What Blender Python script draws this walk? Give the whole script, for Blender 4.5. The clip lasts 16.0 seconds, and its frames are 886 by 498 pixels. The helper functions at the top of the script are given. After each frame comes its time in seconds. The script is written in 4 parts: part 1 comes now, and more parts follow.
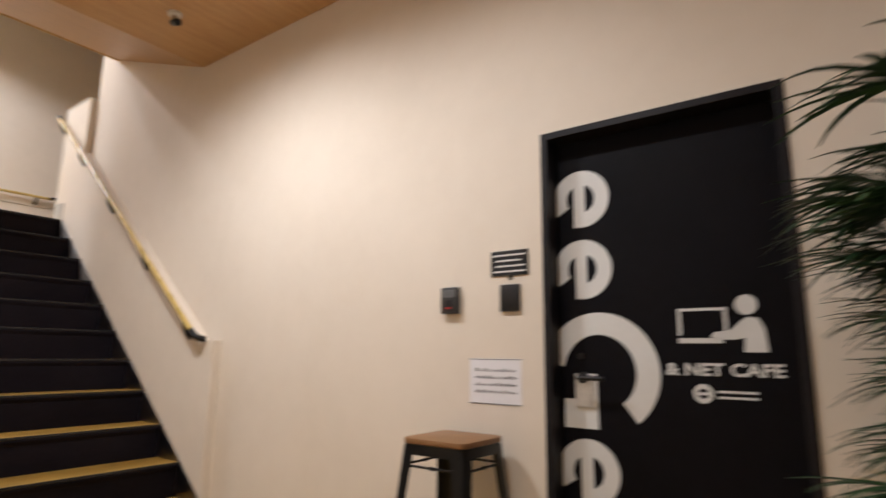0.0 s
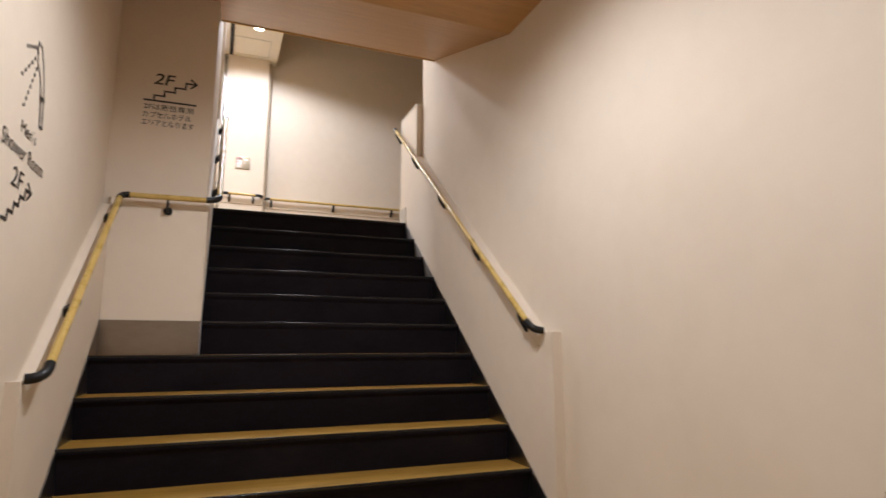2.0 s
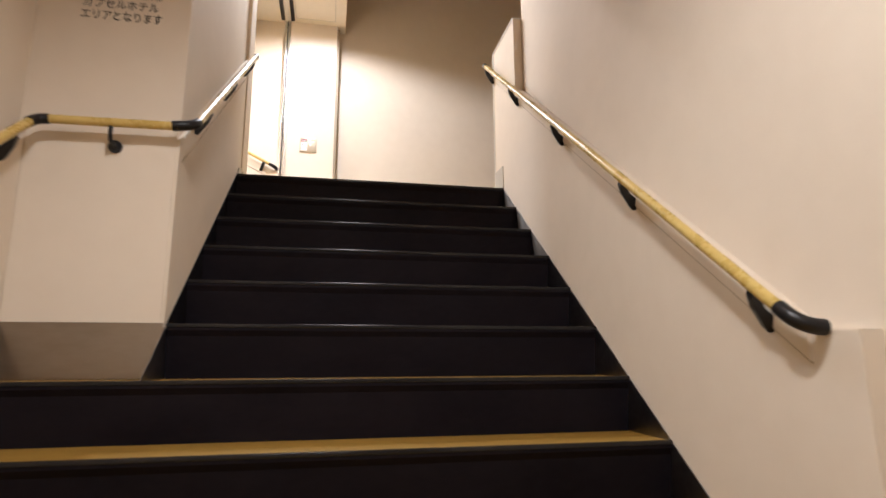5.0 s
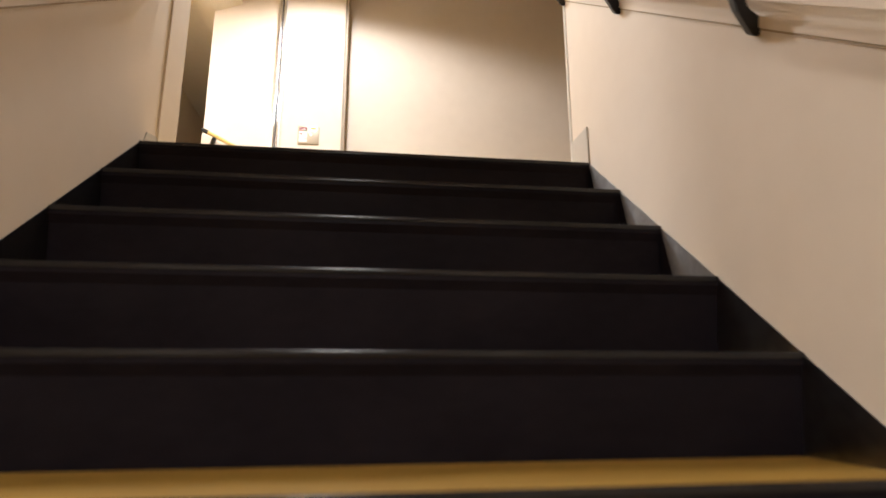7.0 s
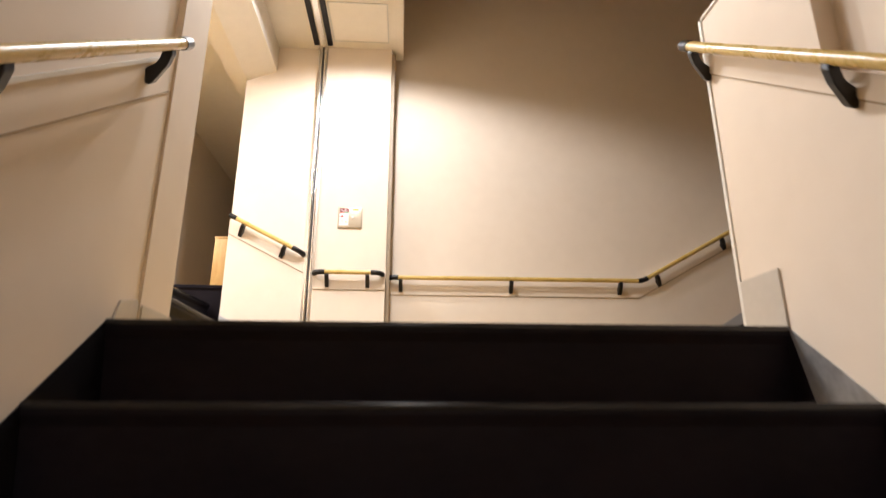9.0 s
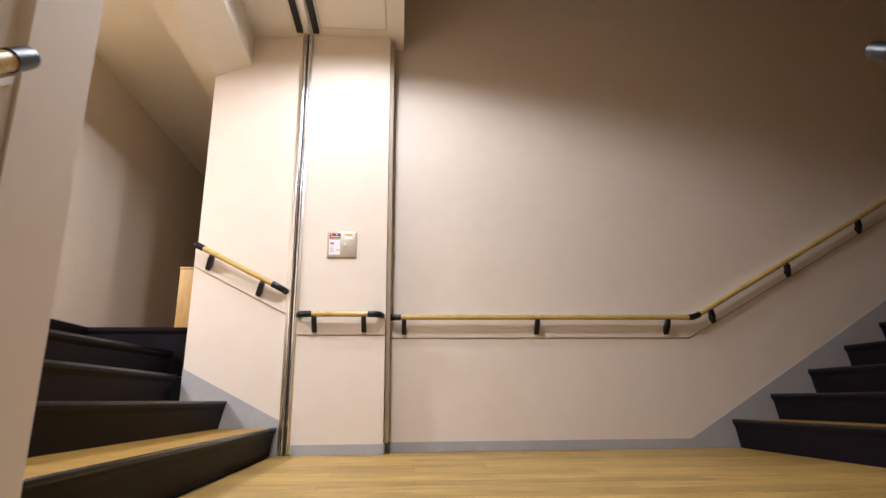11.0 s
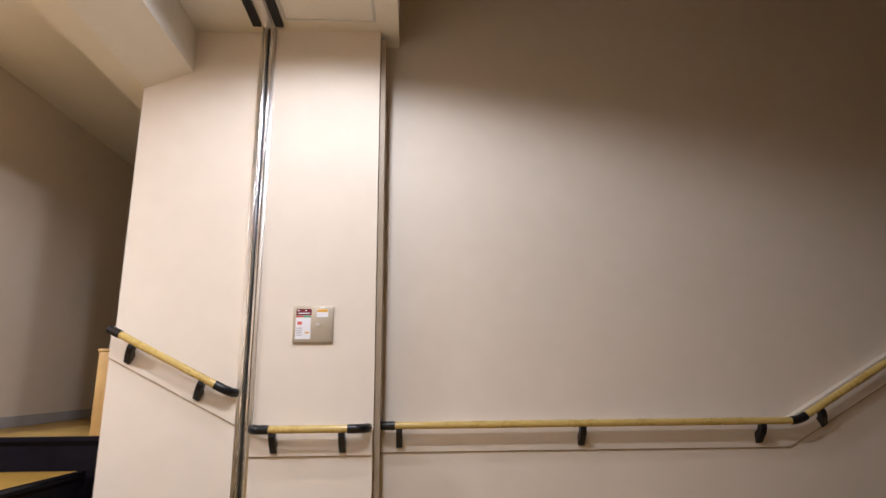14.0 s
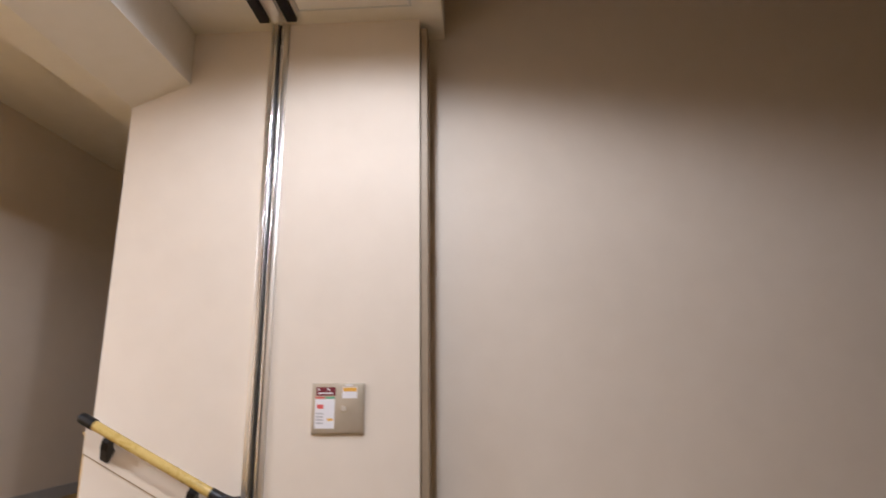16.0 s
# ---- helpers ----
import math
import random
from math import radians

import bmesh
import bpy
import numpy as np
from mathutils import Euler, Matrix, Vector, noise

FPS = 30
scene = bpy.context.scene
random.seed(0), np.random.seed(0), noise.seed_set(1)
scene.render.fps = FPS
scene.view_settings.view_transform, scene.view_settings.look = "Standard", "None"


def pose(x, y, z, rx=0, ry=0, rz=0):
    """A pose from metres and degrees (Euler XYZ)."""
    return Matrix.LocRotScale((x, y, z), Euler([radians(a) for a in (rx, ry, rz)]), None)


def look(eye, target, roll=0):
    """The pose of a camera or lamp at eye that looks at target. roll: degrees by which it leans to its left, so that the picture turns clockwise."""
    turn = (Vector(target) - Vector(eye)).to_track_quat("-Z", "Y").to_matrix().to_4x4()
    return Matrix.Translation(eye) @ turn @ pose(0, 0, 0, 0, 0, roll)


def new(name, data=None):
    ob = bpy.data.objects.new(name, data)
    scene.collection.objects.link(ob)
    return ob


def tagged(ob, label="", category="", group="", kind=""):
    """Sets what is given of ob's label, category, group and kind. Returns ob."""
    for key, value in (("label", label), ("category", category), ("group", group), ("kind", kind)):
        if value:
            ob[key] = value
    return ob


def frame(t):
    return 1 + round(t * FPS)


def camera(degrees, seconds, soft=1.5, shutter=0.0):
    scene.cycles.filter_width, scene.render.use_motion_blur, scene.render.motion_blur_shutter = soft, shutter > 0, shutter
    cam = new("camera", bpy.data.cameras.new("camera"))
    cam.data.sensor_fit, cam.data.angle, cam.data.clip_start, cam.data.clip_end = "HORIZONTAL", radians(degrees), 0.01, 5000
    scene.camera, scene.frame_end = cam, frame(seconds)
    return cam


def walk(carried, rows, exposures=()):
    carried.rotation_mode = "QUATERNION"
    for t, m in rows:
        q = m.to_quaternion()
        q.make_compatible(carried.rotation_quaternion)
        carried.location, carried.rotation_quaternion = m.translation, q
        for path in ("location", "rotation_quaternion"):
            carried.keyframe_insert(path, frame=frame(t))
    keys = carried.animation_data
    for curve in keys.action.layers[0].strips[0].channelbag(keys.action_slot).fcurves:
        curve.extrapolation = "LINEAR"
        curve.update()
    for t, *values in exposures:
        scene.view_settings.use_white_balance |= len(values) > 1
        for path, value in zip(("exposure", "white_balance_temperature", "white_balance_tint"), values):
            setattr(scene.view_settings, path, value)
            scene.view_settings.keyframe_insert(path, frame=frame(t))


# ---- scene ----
cam = camera(75.6, 16.0, shutter=0.6)
PATH = [
    (0, (-2.107, -5.98, 1.116), (-0.52, -4.818, 1.478), 0.7),
    (0.5, (-1.98, -5.822, 1.055), (-0.616, -4.403, 1.412), 0.6),
    (1, (-1.856, -5.67, 1.101), (-0.651, -4.104, 1.409), 0.1),
    (1.5, (-1.766, -5.521, 1.12), (-0.824, -3.786, 1.436), 0.1),
    (2, (-1.714, -5.366, 1.123), (-0.992, -3.53, 1.448), -0.0),
    (2.5, (-1.728, -5.205, 1.132), (-1.123, -3.329, 1.472), 0.2),
    (3, (-1.665, -5.045, 1.11), (-1.124, -3.151, 1.456), -0.1),
    (3.5, (-1.545, -4.785, 1.132), (-1.059, -2.875, 1.471), -0.2),
    (4, (-1.43, -4.497, 1.111), (-1.008, -2.572, 1.452), -0.2),
    (6.5, (-0.933, -2.487, 1.245), (-0.601, -0.565, 1.688), -0.2),
    (7, (-0.924, -2.181, 1.419), (-0.665, -0.248, 1.863), -0.1),
    (7.5, (-0.872, -2.012, 1.598), (-0.661, -0.079, 2.063), -0.3),
    (8, (-0.886, -1.81, 1.774), (-0.686, 0.12, 2.261), -0.1),
    (8.5, (-0.992, -1.641, 1.857), (-0.842, 0.277, 2.404), -0.1),
    (9, (-1.052, -1.489, 2.067), (-0.923, 0.422, 2.642), -0.0),
    (11.4, (-1.099, -0.661, 2.669), (-0.96, 1.269, 3.176), -0.5),
    (11.5, (-1.098, -0.62, 2.682), (-0.962, 1.308, 3.193), -0.4),
    (12, (-1.103, -0.451, 2.899), (-0.978, 1.489, 3.372), -0.4),
    (12.5, (-1.086, -0.331, 2.926), (-0.948, 1.603, 3.414), -0.5),
    (13, (-1.041, -0.189, 3.126), (-0.913, 1.753, 3.587), -0.5),
    (13.5, (-1.068, -0.07, 3.12), (-0.942, 1.867, 3.603), -0.6),
    (14, (-1.027, 0.087, 3.382), (-0.923, 2.036, 3.819), -0.4),
    (14.5, (-0.95, 0.255, 3.396), (-0.837, 2.2, 3.85), -0.6),
    (15, (-0.931, 0.415, 3.66), (-0.839, 2.37, 4.071), -0.3),
    (15.5, (-0.986, 0.597, 3.667), (-0.927, 2.551, 4.09), -0.1),
    (16, (-0.998, 0.76, 3.714), (-1.109, 2.703, 4.175), -0.6),
]
walk(cam, [(t, look(eye, target, roll)) for t, eye, target, roll in PATH],
     exposures=((0, 0.45, 5660, 11.5), (1, 0.28, 5690, 11.5), (2, 0.20, 5740, 12), (3, 0.26, 5740, 12.5), (4, 0.40, 5760, 12.5), (7, 0.48, 6120, 11.5),
                (9.2, 0.39, 6140, 12.5), (11.3, -0.20, 5620, 14), (14, -0.52, 5620, 14), (16, -0.80, 5620, 15)))

# ---------------------------------------------------------------- world and lights
world = bpy.data.worlds.new("world")
scene.world = world
world.use_nodes = True
world.node_tree.nodes["Background"].inputs[0].default_value = (1.0, 0.86, 0.72, 1)
world.node_tree.nodes["Background"].inputs[1].default_value = 0.006


def spot(name, x, y, z, watts, cone, blend=1.0, colour=(1.0, 0.835, 0.70), size=0.05):
    data = bpy.data.lights.new(name, "SPOT")
    data.energy, data.spot_size, data.spot_blend = watts, radians(cone), blend
    data.color, data.shadow_soft_size = colour, size
    ob = new(name, data)
    ob.location = (x, y, z)
    return ob


DOWNLIGHTS = [  # x, y, ceiling height, watts, cone, soft edge, lens radius
    (-1.42, 2.00, 5.23, 70, 166, 0.30, 0.05),
    (-1.42, 1.31, 5.23, 152, 166, 0.32, 0.05),
    (-1.42, 0.59, 5.23, 86, 148, 0.75, 0.05),
    (-3.95, 1.60, 5.15, 760, 172, 1.0, 0.22),
    (-1.20, -3.30, 3.24, 178, 170, 0.74, 0.12),
    (-1.20, -4.75, 3.24, 74, 162, 0.9, 0.08),
    (-1.30, -7.60, 3.24, 80, 160, 1.0, 0.08),
]
for lx, ly, lz, watts, cone, edge, lens in DOWNLIGHTS:
    spot("lamp_light", lx, ly, lz - 0.02, watts, cone, edge, (1.0, 0.975, 0.935) if lz > 4 else (1.0, 0.95, 0.86), lens)

# ---------------------------------------------------------------- materials


def material(name, colour, rough=0.6, metal=0.0, colour2=None, scale=8.0, stretch=(1, 1, 1), detail=4.0,
             bump=0.0, bump_scale=200.0, rough_var=0.0, wear=0.0, emit=0.0, spec=0.5):
    """Principled surface with a two-scale mottling of colour and roughness and a fine relief."""
    m = bpy.data.materials.new(name)
    m.use_nodes = True
    nodes, links = m.node_tree.nodes, m.node_tree.links
    b = nodes["Principled BSDF"]
    b.inputs["Base Color"].default_value = (*colour, 1)
    b.inputs["Roughness"].default_value = rough
    b.inputs["Metallic"].default_value = metal
    b.inputs["Specular IOR Level"].default_value = spec
    geo = nodes.new("ShaderNodeNewGeometry")
    mapping = nodes.new("ShaderNodeMapping")
    mapping.inputs["Scale"].default_value = stretch
    links.new(geo.outputs["Position"], mapping.inputs["Vector"])
    if colour2:
        n1 = nodes.new("ShaderNodeTexNoise")
        n1.inputs["Scale"].default_value, n1.inputs["Detail"].default_value = scale, detail
        links.new(mapping.outputs[0], n1.inputs["Vector"])
        n2 = nodes.new("ShaderNodeTexNoise")
        n2.inputs["Scale"].default_value, n2.inputs["Detail"].default_value = scale * 7, 6.0
        links.new(mapping.outputs[0], n2.inputs["Vector"])
        add = nodes.new("ShaderNodeMath")
        add.operation = "MULTIPLY_ADD"
        add.inputs[1].default_value = 0.6
        links.new(n1.outputs[0], add.inputs[0])
        half = nodes.new("ShaderNodeMath")
        half.operation = "MULTIPLY"
        half.inputs[1].default_value = 0.4
        links.new(n2.outputs[0], half.inputs[0])
        links.new(half.outputs[0], add.inputs[2])
        ramp = nodes.new("ShaderNodeValToRGB")
        ramp.color_ramp.elements[0].position, ramp.color_ramp.elements[1].position = 0.36, 0.64
        ramp.color_ramp.elements[0].color = (*colour, 1)
        ramp.color_ramp.elements[1].color = (*colour2, 1)
        links.new(add.outputs[0], ramp.inputs[0])
        links.new(ramp.outputs[0], b.inputs["Base Color"])
        if rough_var:
            mr = nodes.new("ShaderNodeMapRange")
            mr.inputs["To Min"].default_value, mr.inputs["To Max"].default_value = rough - rough_var, rough + rough_var
            links.new(add.outputs[0], mr.inputs[0])
            links.new(mr.outputs[0], b.inputs["Roughness"])
    if bump:
        nb = nodes.new("ShaderNodeTexNoise")
        nb.inputs["Scale"].default_value, nb.inputs["Detail"].default_value = bump_scale, 5.0
        links.new(mapping.outputs[0], nb.inputs["Vector"])
        bp = nodes.new("ShaderNodeBump")
        bp.inputs["Strength"].default_value, bp.inputs["Distance"].default_value = bump, 0.004
        links.new(nb.outputs[0], bp.inputs["Height"])
        links.new(bp.outputs[0], b.inputs["Normal"])
    if emit:
        b.inputs["Emission Color"].default_value = (1.0, 0.86, 0.68, 1)
        b.inputs["Emission Strength"].default_value = emit
    return m


M_WALL = material("cream_wallpaper", (0.75, 0.655, 0.545), 0.75, colour2=(0.715, 0.62, 0.51), scale=1.3, bump=0.07, bump_scale=170, spec=0.3)
# for the unseen stairwell walls: dark so that little light bounces back
M_TAN = material("tan_bounce_cut", (0.27, 0.19, 0.125), 0.75, colour2=(0.31, 0.22, 0.145), scale=1.5, bump=0.08, bump_scale=170)
M_TRIM = material("white_trim_paint", (0.74, 0.71, 0.65), 0.45, colour2=(0.70, 0.67, 0.61), scale=4, bump=0.05, spec=0.4)
M_CEIL = material("white_ceiling_paint", (0.77, 0.72, 0.645), 0.8, colour2=(0.73, 0.68, 0.605), scale=2, bump=0.1, bump_scale=160, spec=0.3)
M_WOODCEIL = material("varnished_plywood", (0.47, 0.265, 0.105), 0.42, colour2=(0.57, 0.345, 0.15), scale=2.2, stretch=(1, 9, 9), bump=0.06, bump_scale=60, rough_var=0.08)
M_TREAD = material("oak_vinyl_tread", (0.225, 0.122, 0.020), 0.5, spec=0.2, colour2=(0.375, 0.222, 0.044), scale=2.5, stretch=(1, 14, 14), bump=0.05, bump_scale=40, rough_var=0.08)
M_FLOOR = material("oak_vinyl_floor", (0.27, 0.158, 0.034), 0.44, spec=0.35, colour2=(0.54, 0.355, 0.098), scale=3.4, stretch=(1, 7, 7), bump=0.05, bump_scale=40, rough_var=0.08)
M_RISER = material("black_vinyl_riser", (0.0078, 0.0064, 0.0092), 0.44, colour2=(0.0132, 0.0106, 0.0138), scale=3, stretch=(1, 1, 2), bump=0.10, bump_scale=90, rough_var=0.1, spec=0.06)
M_NOSING = material("black_rubber_nosing", (0.0065, 0.0063, 0.0078), 0.24, colour2=(0.011, 0.0105, 0.0125), scale=6, spec=0.42)
M_PLATE = material("dull_steel_plate", (0.22, 0.215, 0.225), 0.30, 1.0, colour2=(0.36, 0.355, 0.365), scale=4, bump=0.2, bump_scale=14, rough_var=0.08)
# lighter copy of the plate steel, with bright reflections put into its colour
M_BRIGHT = material("bright_steel_plate", (0.46, 0.45, 0.445), 0.34, 0.75, colour2=(0.68, 0.67, 0.66), scale=9, bump=0.6, bump_scale=22, rough_var=0.16)
M_STEEL = material("brushed_steel", (0.33, 0.285, 0.24), 0.32, 1.0, colour2=(0.38, 0.33, 0.285), scale=2, stretch=(1, 1, 3), bump=0.03, bump_scale=60, rough_var=0.08)
M_CHROME = material("satin_steel", (0.74, 0.71, 0.67), 0.30, 1.0, colour2=(0.80, 0.77, 0.73), scale=5, stretch=(1, 1, 0.5), rough_var=0.04)
M_POLISH = material("polished_steel", (0.78, 0.76, 0.73), 0.13, 1.0, colour2=(0.82, 0.80, 0.77), scale=6, stretch=(1, 1, 0.4))
M_SLOT = material("dark_slot_lining", (0.035, 0.032, 0.03), 0.45, 0.6, colour2=(0.05, 0.046, 0.043), scale=5, stretch=(1, 1, 0.5))
M_BEIGE = material("beige_vinyl_skirting", (0.47, 0.43, 0.37), 0.5, colour2=(0.52, 0.475, 0.41), scale=5, bump=0.08, bump_scale=120)
M_GREY = material("grey_vinyl_skirting", (0.37, 0.36, 0.36), 0.55, colour2=(0.42, 0.41, 0.41), scale=5, bump=0.08, bump_scale=120)
M_RAIL = material("golden_wood_handrail", (0.52, 0.36, 0.10), 0.28, colour2=(0.60, 0.43, 0.14), scale=5, stretch=(2, 2, 2), bump=0.03, bump_scale=60, rough_var=0.06)
M_BLACK = material("black_plastic", (0.0065, 0.006, 0.0072), 0.36, colour2=(0.011, 0.0105, 0.0118), scale=12, rough_var=0.08, spec=0.35)
M_HATCH = material("pale_grey_hatch_rim", (0.56, 0.54, 0.50), 0.5, colour2=(0.60, 0.58, 0.54), scale=10)
M_DARK = material("dark_slot", (0.01, 0.01, 0.01), 0.6)
M_DOOR = material("matt_black_door_paint", (0.0032, 0.0027, 0.0040), 0.5, colour2=(0.0055, 0.0046, 0.0065), scale=3, bump=0.05, bump_scale=100, rough_var=0.1, spec=0.1)
M_FRAME = material("dark_bronze_frame", (0.0095, 0.008, 0.0098), 0.42, colour2=(0.014, 0.012, 0.0135), scale=6, rough_var=0.08, spec=0.22)
M_WHITE = material("white_vinyl_lettering", (0.72, 0.70, 0.67), 0.5, colour2=(0.68, 0.66, 0.63), scale=6)
M_INK = material("dark_brown_lettering", (0.022, 0.018, 0.016), 0.5, colour2=(0.03, 0.025, 0.022), scale=10)
M_GUN = material("black_steel_stool", (0.006, 0.0058, 0.0062), 0.36, 0.2, colour2=(0.011, 0.0105, 0.0105), scale=9, rough_var=0.1, spec=0.3)
M_SEAT = material("stained_pine_seat", (0.19, 0.088, 0.030), 0.42, colour2=(0.27, 0.135, 0.050), scale=3, stretch=(14, 1.2, 14), bump=0.08, bump_scale=60, rough_var=0.08)
M_LEAF = material("palm_leaf", (0.012, 0.034, 0.011), 0.45, colour2=(0.03, 0.075, 0.02), scale=9, rough_var=0.08)
M_STEM = material("palm_stem", (0.09, 0.075, 0.035), 0.7, colour2=(0.14, 0.11, 0.06), scale=30, bump=0.3, bump_scale=80)
M_POT = material("grey_plant_pot", (0.20, 0.19, 0.18), 0.6, colour2=(0.26, 0.25, 0.24), scale=8, bump=0.1)
M_SOIL = material("dark_soil", (0.03, 0.02, 0.014), 0.95, colour2=(0.05, 0.035, 0.025), scale=40, bump=0.6, bump_scale=90)
M_PAPER = material("white_paper", (0.80, 0.77, 0.78), 0.7, colour2=(0.76, 0.73, 0.74), scale=6)
M_PANEL = material("beige_metal_panel", (0.45, 0.38, 0.28), 0.4, 0.35, colour2=(0.50, 0.42, 0.32), scale=6, rough_var=0.06)
M_RED = material("maroon_sticker", (0.17, 0.012, 0.022), 0.5)
M_YELLOW = material("orange_sticker", (0.75, 0.40, 0.05), 0.5)
M_GREEN = material("green_sticker", (0.10, 0.42, 0.24), 0.5)
M_PINK = material("red_sticker", (0.62, 0.10, 0.09), 0.5)
M_DEVICE = material("grey_plastic_device", (0.10, 0.10, 0.10), 0.4, colour2=(0.13, 0.13, 0.13), scale=20)
M_LID = material("pale_pink_plastic", (0.62, 0.50, 0.50), 0.4, colour2=(0.66, 0.54, 0.54), scale=20)
M_PRINT = material("grey_print", (0.21, 0.20, 0.20), 0.7)
M_READER = material("charcoal_plastic", (0.022, 0.021, 0.021), 0.42, colour2=(0.032, 0.031, 0.031), scale=20)
M_LED = material("red_led", (0.5, 0.02, 0.02), 0.4)
M_LAMP = material("lamp_disc", (1, 0.9, 0.75), 0.5, emit=25.0)
M_BOXWOOD = material("pale_plywood_box", (0.46, 0.27, 0.085), 0.55, colour2=(0.60, 0.38, 0.135), scale=4, stretch=(8, 8, 1), bump=0.1, bump_scale=60)
M_JOINT = material("beige_sealant", (0.36, 0.27, 0.16), 0.6, colour2=(0.42, 0.32, 0.20), scale=10)
# shade colour for the strip at the pier's corner
M_EDGE = material("tan_corner_shade", (0.33, 0.25, 0.165), 0.5, colour2=(0.38, 0.29, 0.195), scale=10)



def vary_by_piece(m, low, high):
    """Each object with this material gets its own lightness."""
    nodes, links = m.node_tree.nodes, m.node_tree.links
    base = nodes["Principled BSDF"].inputs["Base Color"]
    source = base.links[0].from_socket
    info, span, tone = nodes.new("ShaderNodeObjectInfo"), nodes.new("ShaderNodeMapRange"), nodes.new("ShaderNodeHueSaturation")
    span.inputs["To Min"].default_value, span.inputs["To Max"].default_value = low, high
    links.new(info.outputs["Random"], span.inputs[0])
    links.new(span.outputs[0], tone.inputs["Value"])
    links.new(source, tone.inputs["Color"])
    links.new(tone.outputs[0], base)


vary_by_piece(M_FLOOR, 0.78, 1.14)
vary_by_piece(M_TREAD, 0.88, 1.10)
vary_by_piece(M_RISER, 0.85, 1.18)

# ---------------------------------------------------------------- mesh helpers


def bm_box(bm, x0, x1, y0, y1, z0, z1):
    vs = [bm.verts.new((x, y, z)) for x in (x0, x1) for y in (y0, y1) for z in (z0, z1)]
    for f in ((0, 1, 3, 2), (4, 6, 7, 5), (0, 4, 5, 1), (2, 3, 7, 6), (0, 2, 6, 4), (1, 5, 7, 3)):
        bm.faces.new([vs[i] for i in f])
    return bm


def bm_prism(bm, pts, axis, a0, a1):
    """A polygon in the two other axes (in x, y, z order), drawn out along one axis."""
    def place(p, a):
        c = list(p)
        c.insert("xyz".index(axis), a)
        return c
    lo = [bm.verts.new(place(p, a0)) for p in pts]
    hi = [bm.verts.new(place(p, a1)) for p in pts]
    bm.faces.new(lo)
    bm.faces.new(hi[::-1])
    n = len(pts)
    for i in range(n):
        bm.faces.new((lo[i], hi[i], hi[(i + 1) % n], lo[(i + 1) % n]))
    return bm


def bm_tube(bm, pts, r, seg=14, cap=True):
    """A round bar along a line of points; r may be one radius or one for each point."""
    pts = [Vector(p) for p in pts]
    rs = r if isinstance(r, (list, tuple)) else [r] * len(pts)
    rings, prev = [], None
    for i, p in enumerate(pts):
        d = (pts[min(i + 1, len(pts) - 1)] - pts[max(i - 1, 0)]).normalized()
        side = d.orthogonal().normalized() if prev is None else (prev - d * prev.dot(d)).normalized()
        prev = side
        up = d.cross(side)
        rings.append([bm.verts.new(p + (side * math.cos(a) + up * math.sin(a)) * rs[i])
                      for a in [2 * math.pi * k / seg for k in range(seg)]])
    for a, b in zip(rings, rings[1:]):
        for k in range(seg):
            bm.faces.new((a[k], a[(k + 1) % seg], b[(k + 1) % seg], b[k]))
    if cap:
        bm.faces.new(rings[0][::-1])
        bm.faces.new(rings[-1])
    return bm


def bm_bevel(bm, width, segments=2):
    bmesh.ops.bevel(bm, geom=list(bm.edges), offset=width, segments=segments, affect="EDGES", profile=0.5)
    return bm


def mesh_of(name, bm, mat, smooth=False):
    bmesh.ops.recalc_face_normals(bm, faces=list(bm.faces))
    me = bpy.data.meshes.new(name)
    bm.to_mesh(me)
    bm.free()
    me.materials.append(mat)
    if smooth:
        for p in me.polygons:
            p.use_smooth = True
        me.set_sharp_from_angle(angle=radians(38))
    return me


def part(name, bm, mat, parent, label="", smooth=False):
    ob = new(name, mesh_of(name, bm, mat, smooth))
    ob.parent = parent
    if label:
        ob["label"] = label
    return ob


def solid(name, bm, mat, label="", category="", kind="", group="", smooth=False):
    return tagged(new(name, mesh_of(name, bm, mat, smooth)), label, category, group, kind)


def thing(name, x, y, z, label, category, group="", kind=""):
    """An empty at a thing's base; its parts are made in world places and keep them."""
    ob = new(name)
    ob.location = (x, y, z)
    ob.empty_display_size = 0.05
    return tagged(ob, label, category, group, kind)


def under(ob, name, bm, mat, label="", smooth=False):
    """A part built in world places under a thing that stands elsewhere."""
    bmesh.ops.translate(bm, verts=list(bm.verts), vec=-world_of(ob))
    return part(name, bm, mat, ob, label, smooth)


def world_of(ob):
    v = Vector(ob.location)
    while ob.parent:
        ob = ob.parent
        v += Vector(ob.location)
    return v


def box(x0, x1, y0, y1, z0, z1):
    return bm_box(bmesh.new(), x0, x1, y0, y1, z0, z1)


def prism(pts, axis, a0, a1):
    return bm_prism(bmesh.new(), pts, axis, a0, a1)


def rbox(x0, x1, y0, y1, z0, z1, r=0.003, seg=2):
    return bm_bevel(box(x0, x1, y0, y1, z0, z1), r, seg)


# ---------------------------------------------------------------- plan
R, T, H = 0.21, 0.266, 2.31          # riser, tread, landing height of the entrance flight
XR, XR2 = 0.0, 0.06                  # lower and upper face of the wall beside the flight
XL, XL2 = -1.81, -1.824               # narrow part of the flight
XW, XW2 = -2.38, -2.43               # wide foot of the flight
YF, YF2 = -1.345, -1.30              # wall that narrows the flight
YJ = 0.372                           # far end of the jamb at the head of the stairs
YB, YB2 = 3.005, 3.05                # back wall of the landing
R2 = 0.16                            # riser of the upper flights
RISE = 0.79                          # pitch of the entrance flight
TOP = 7.8


def nose(k):
    return -T * k, H - R * k


def ledge(y):
    return 3.16 + RISE * y


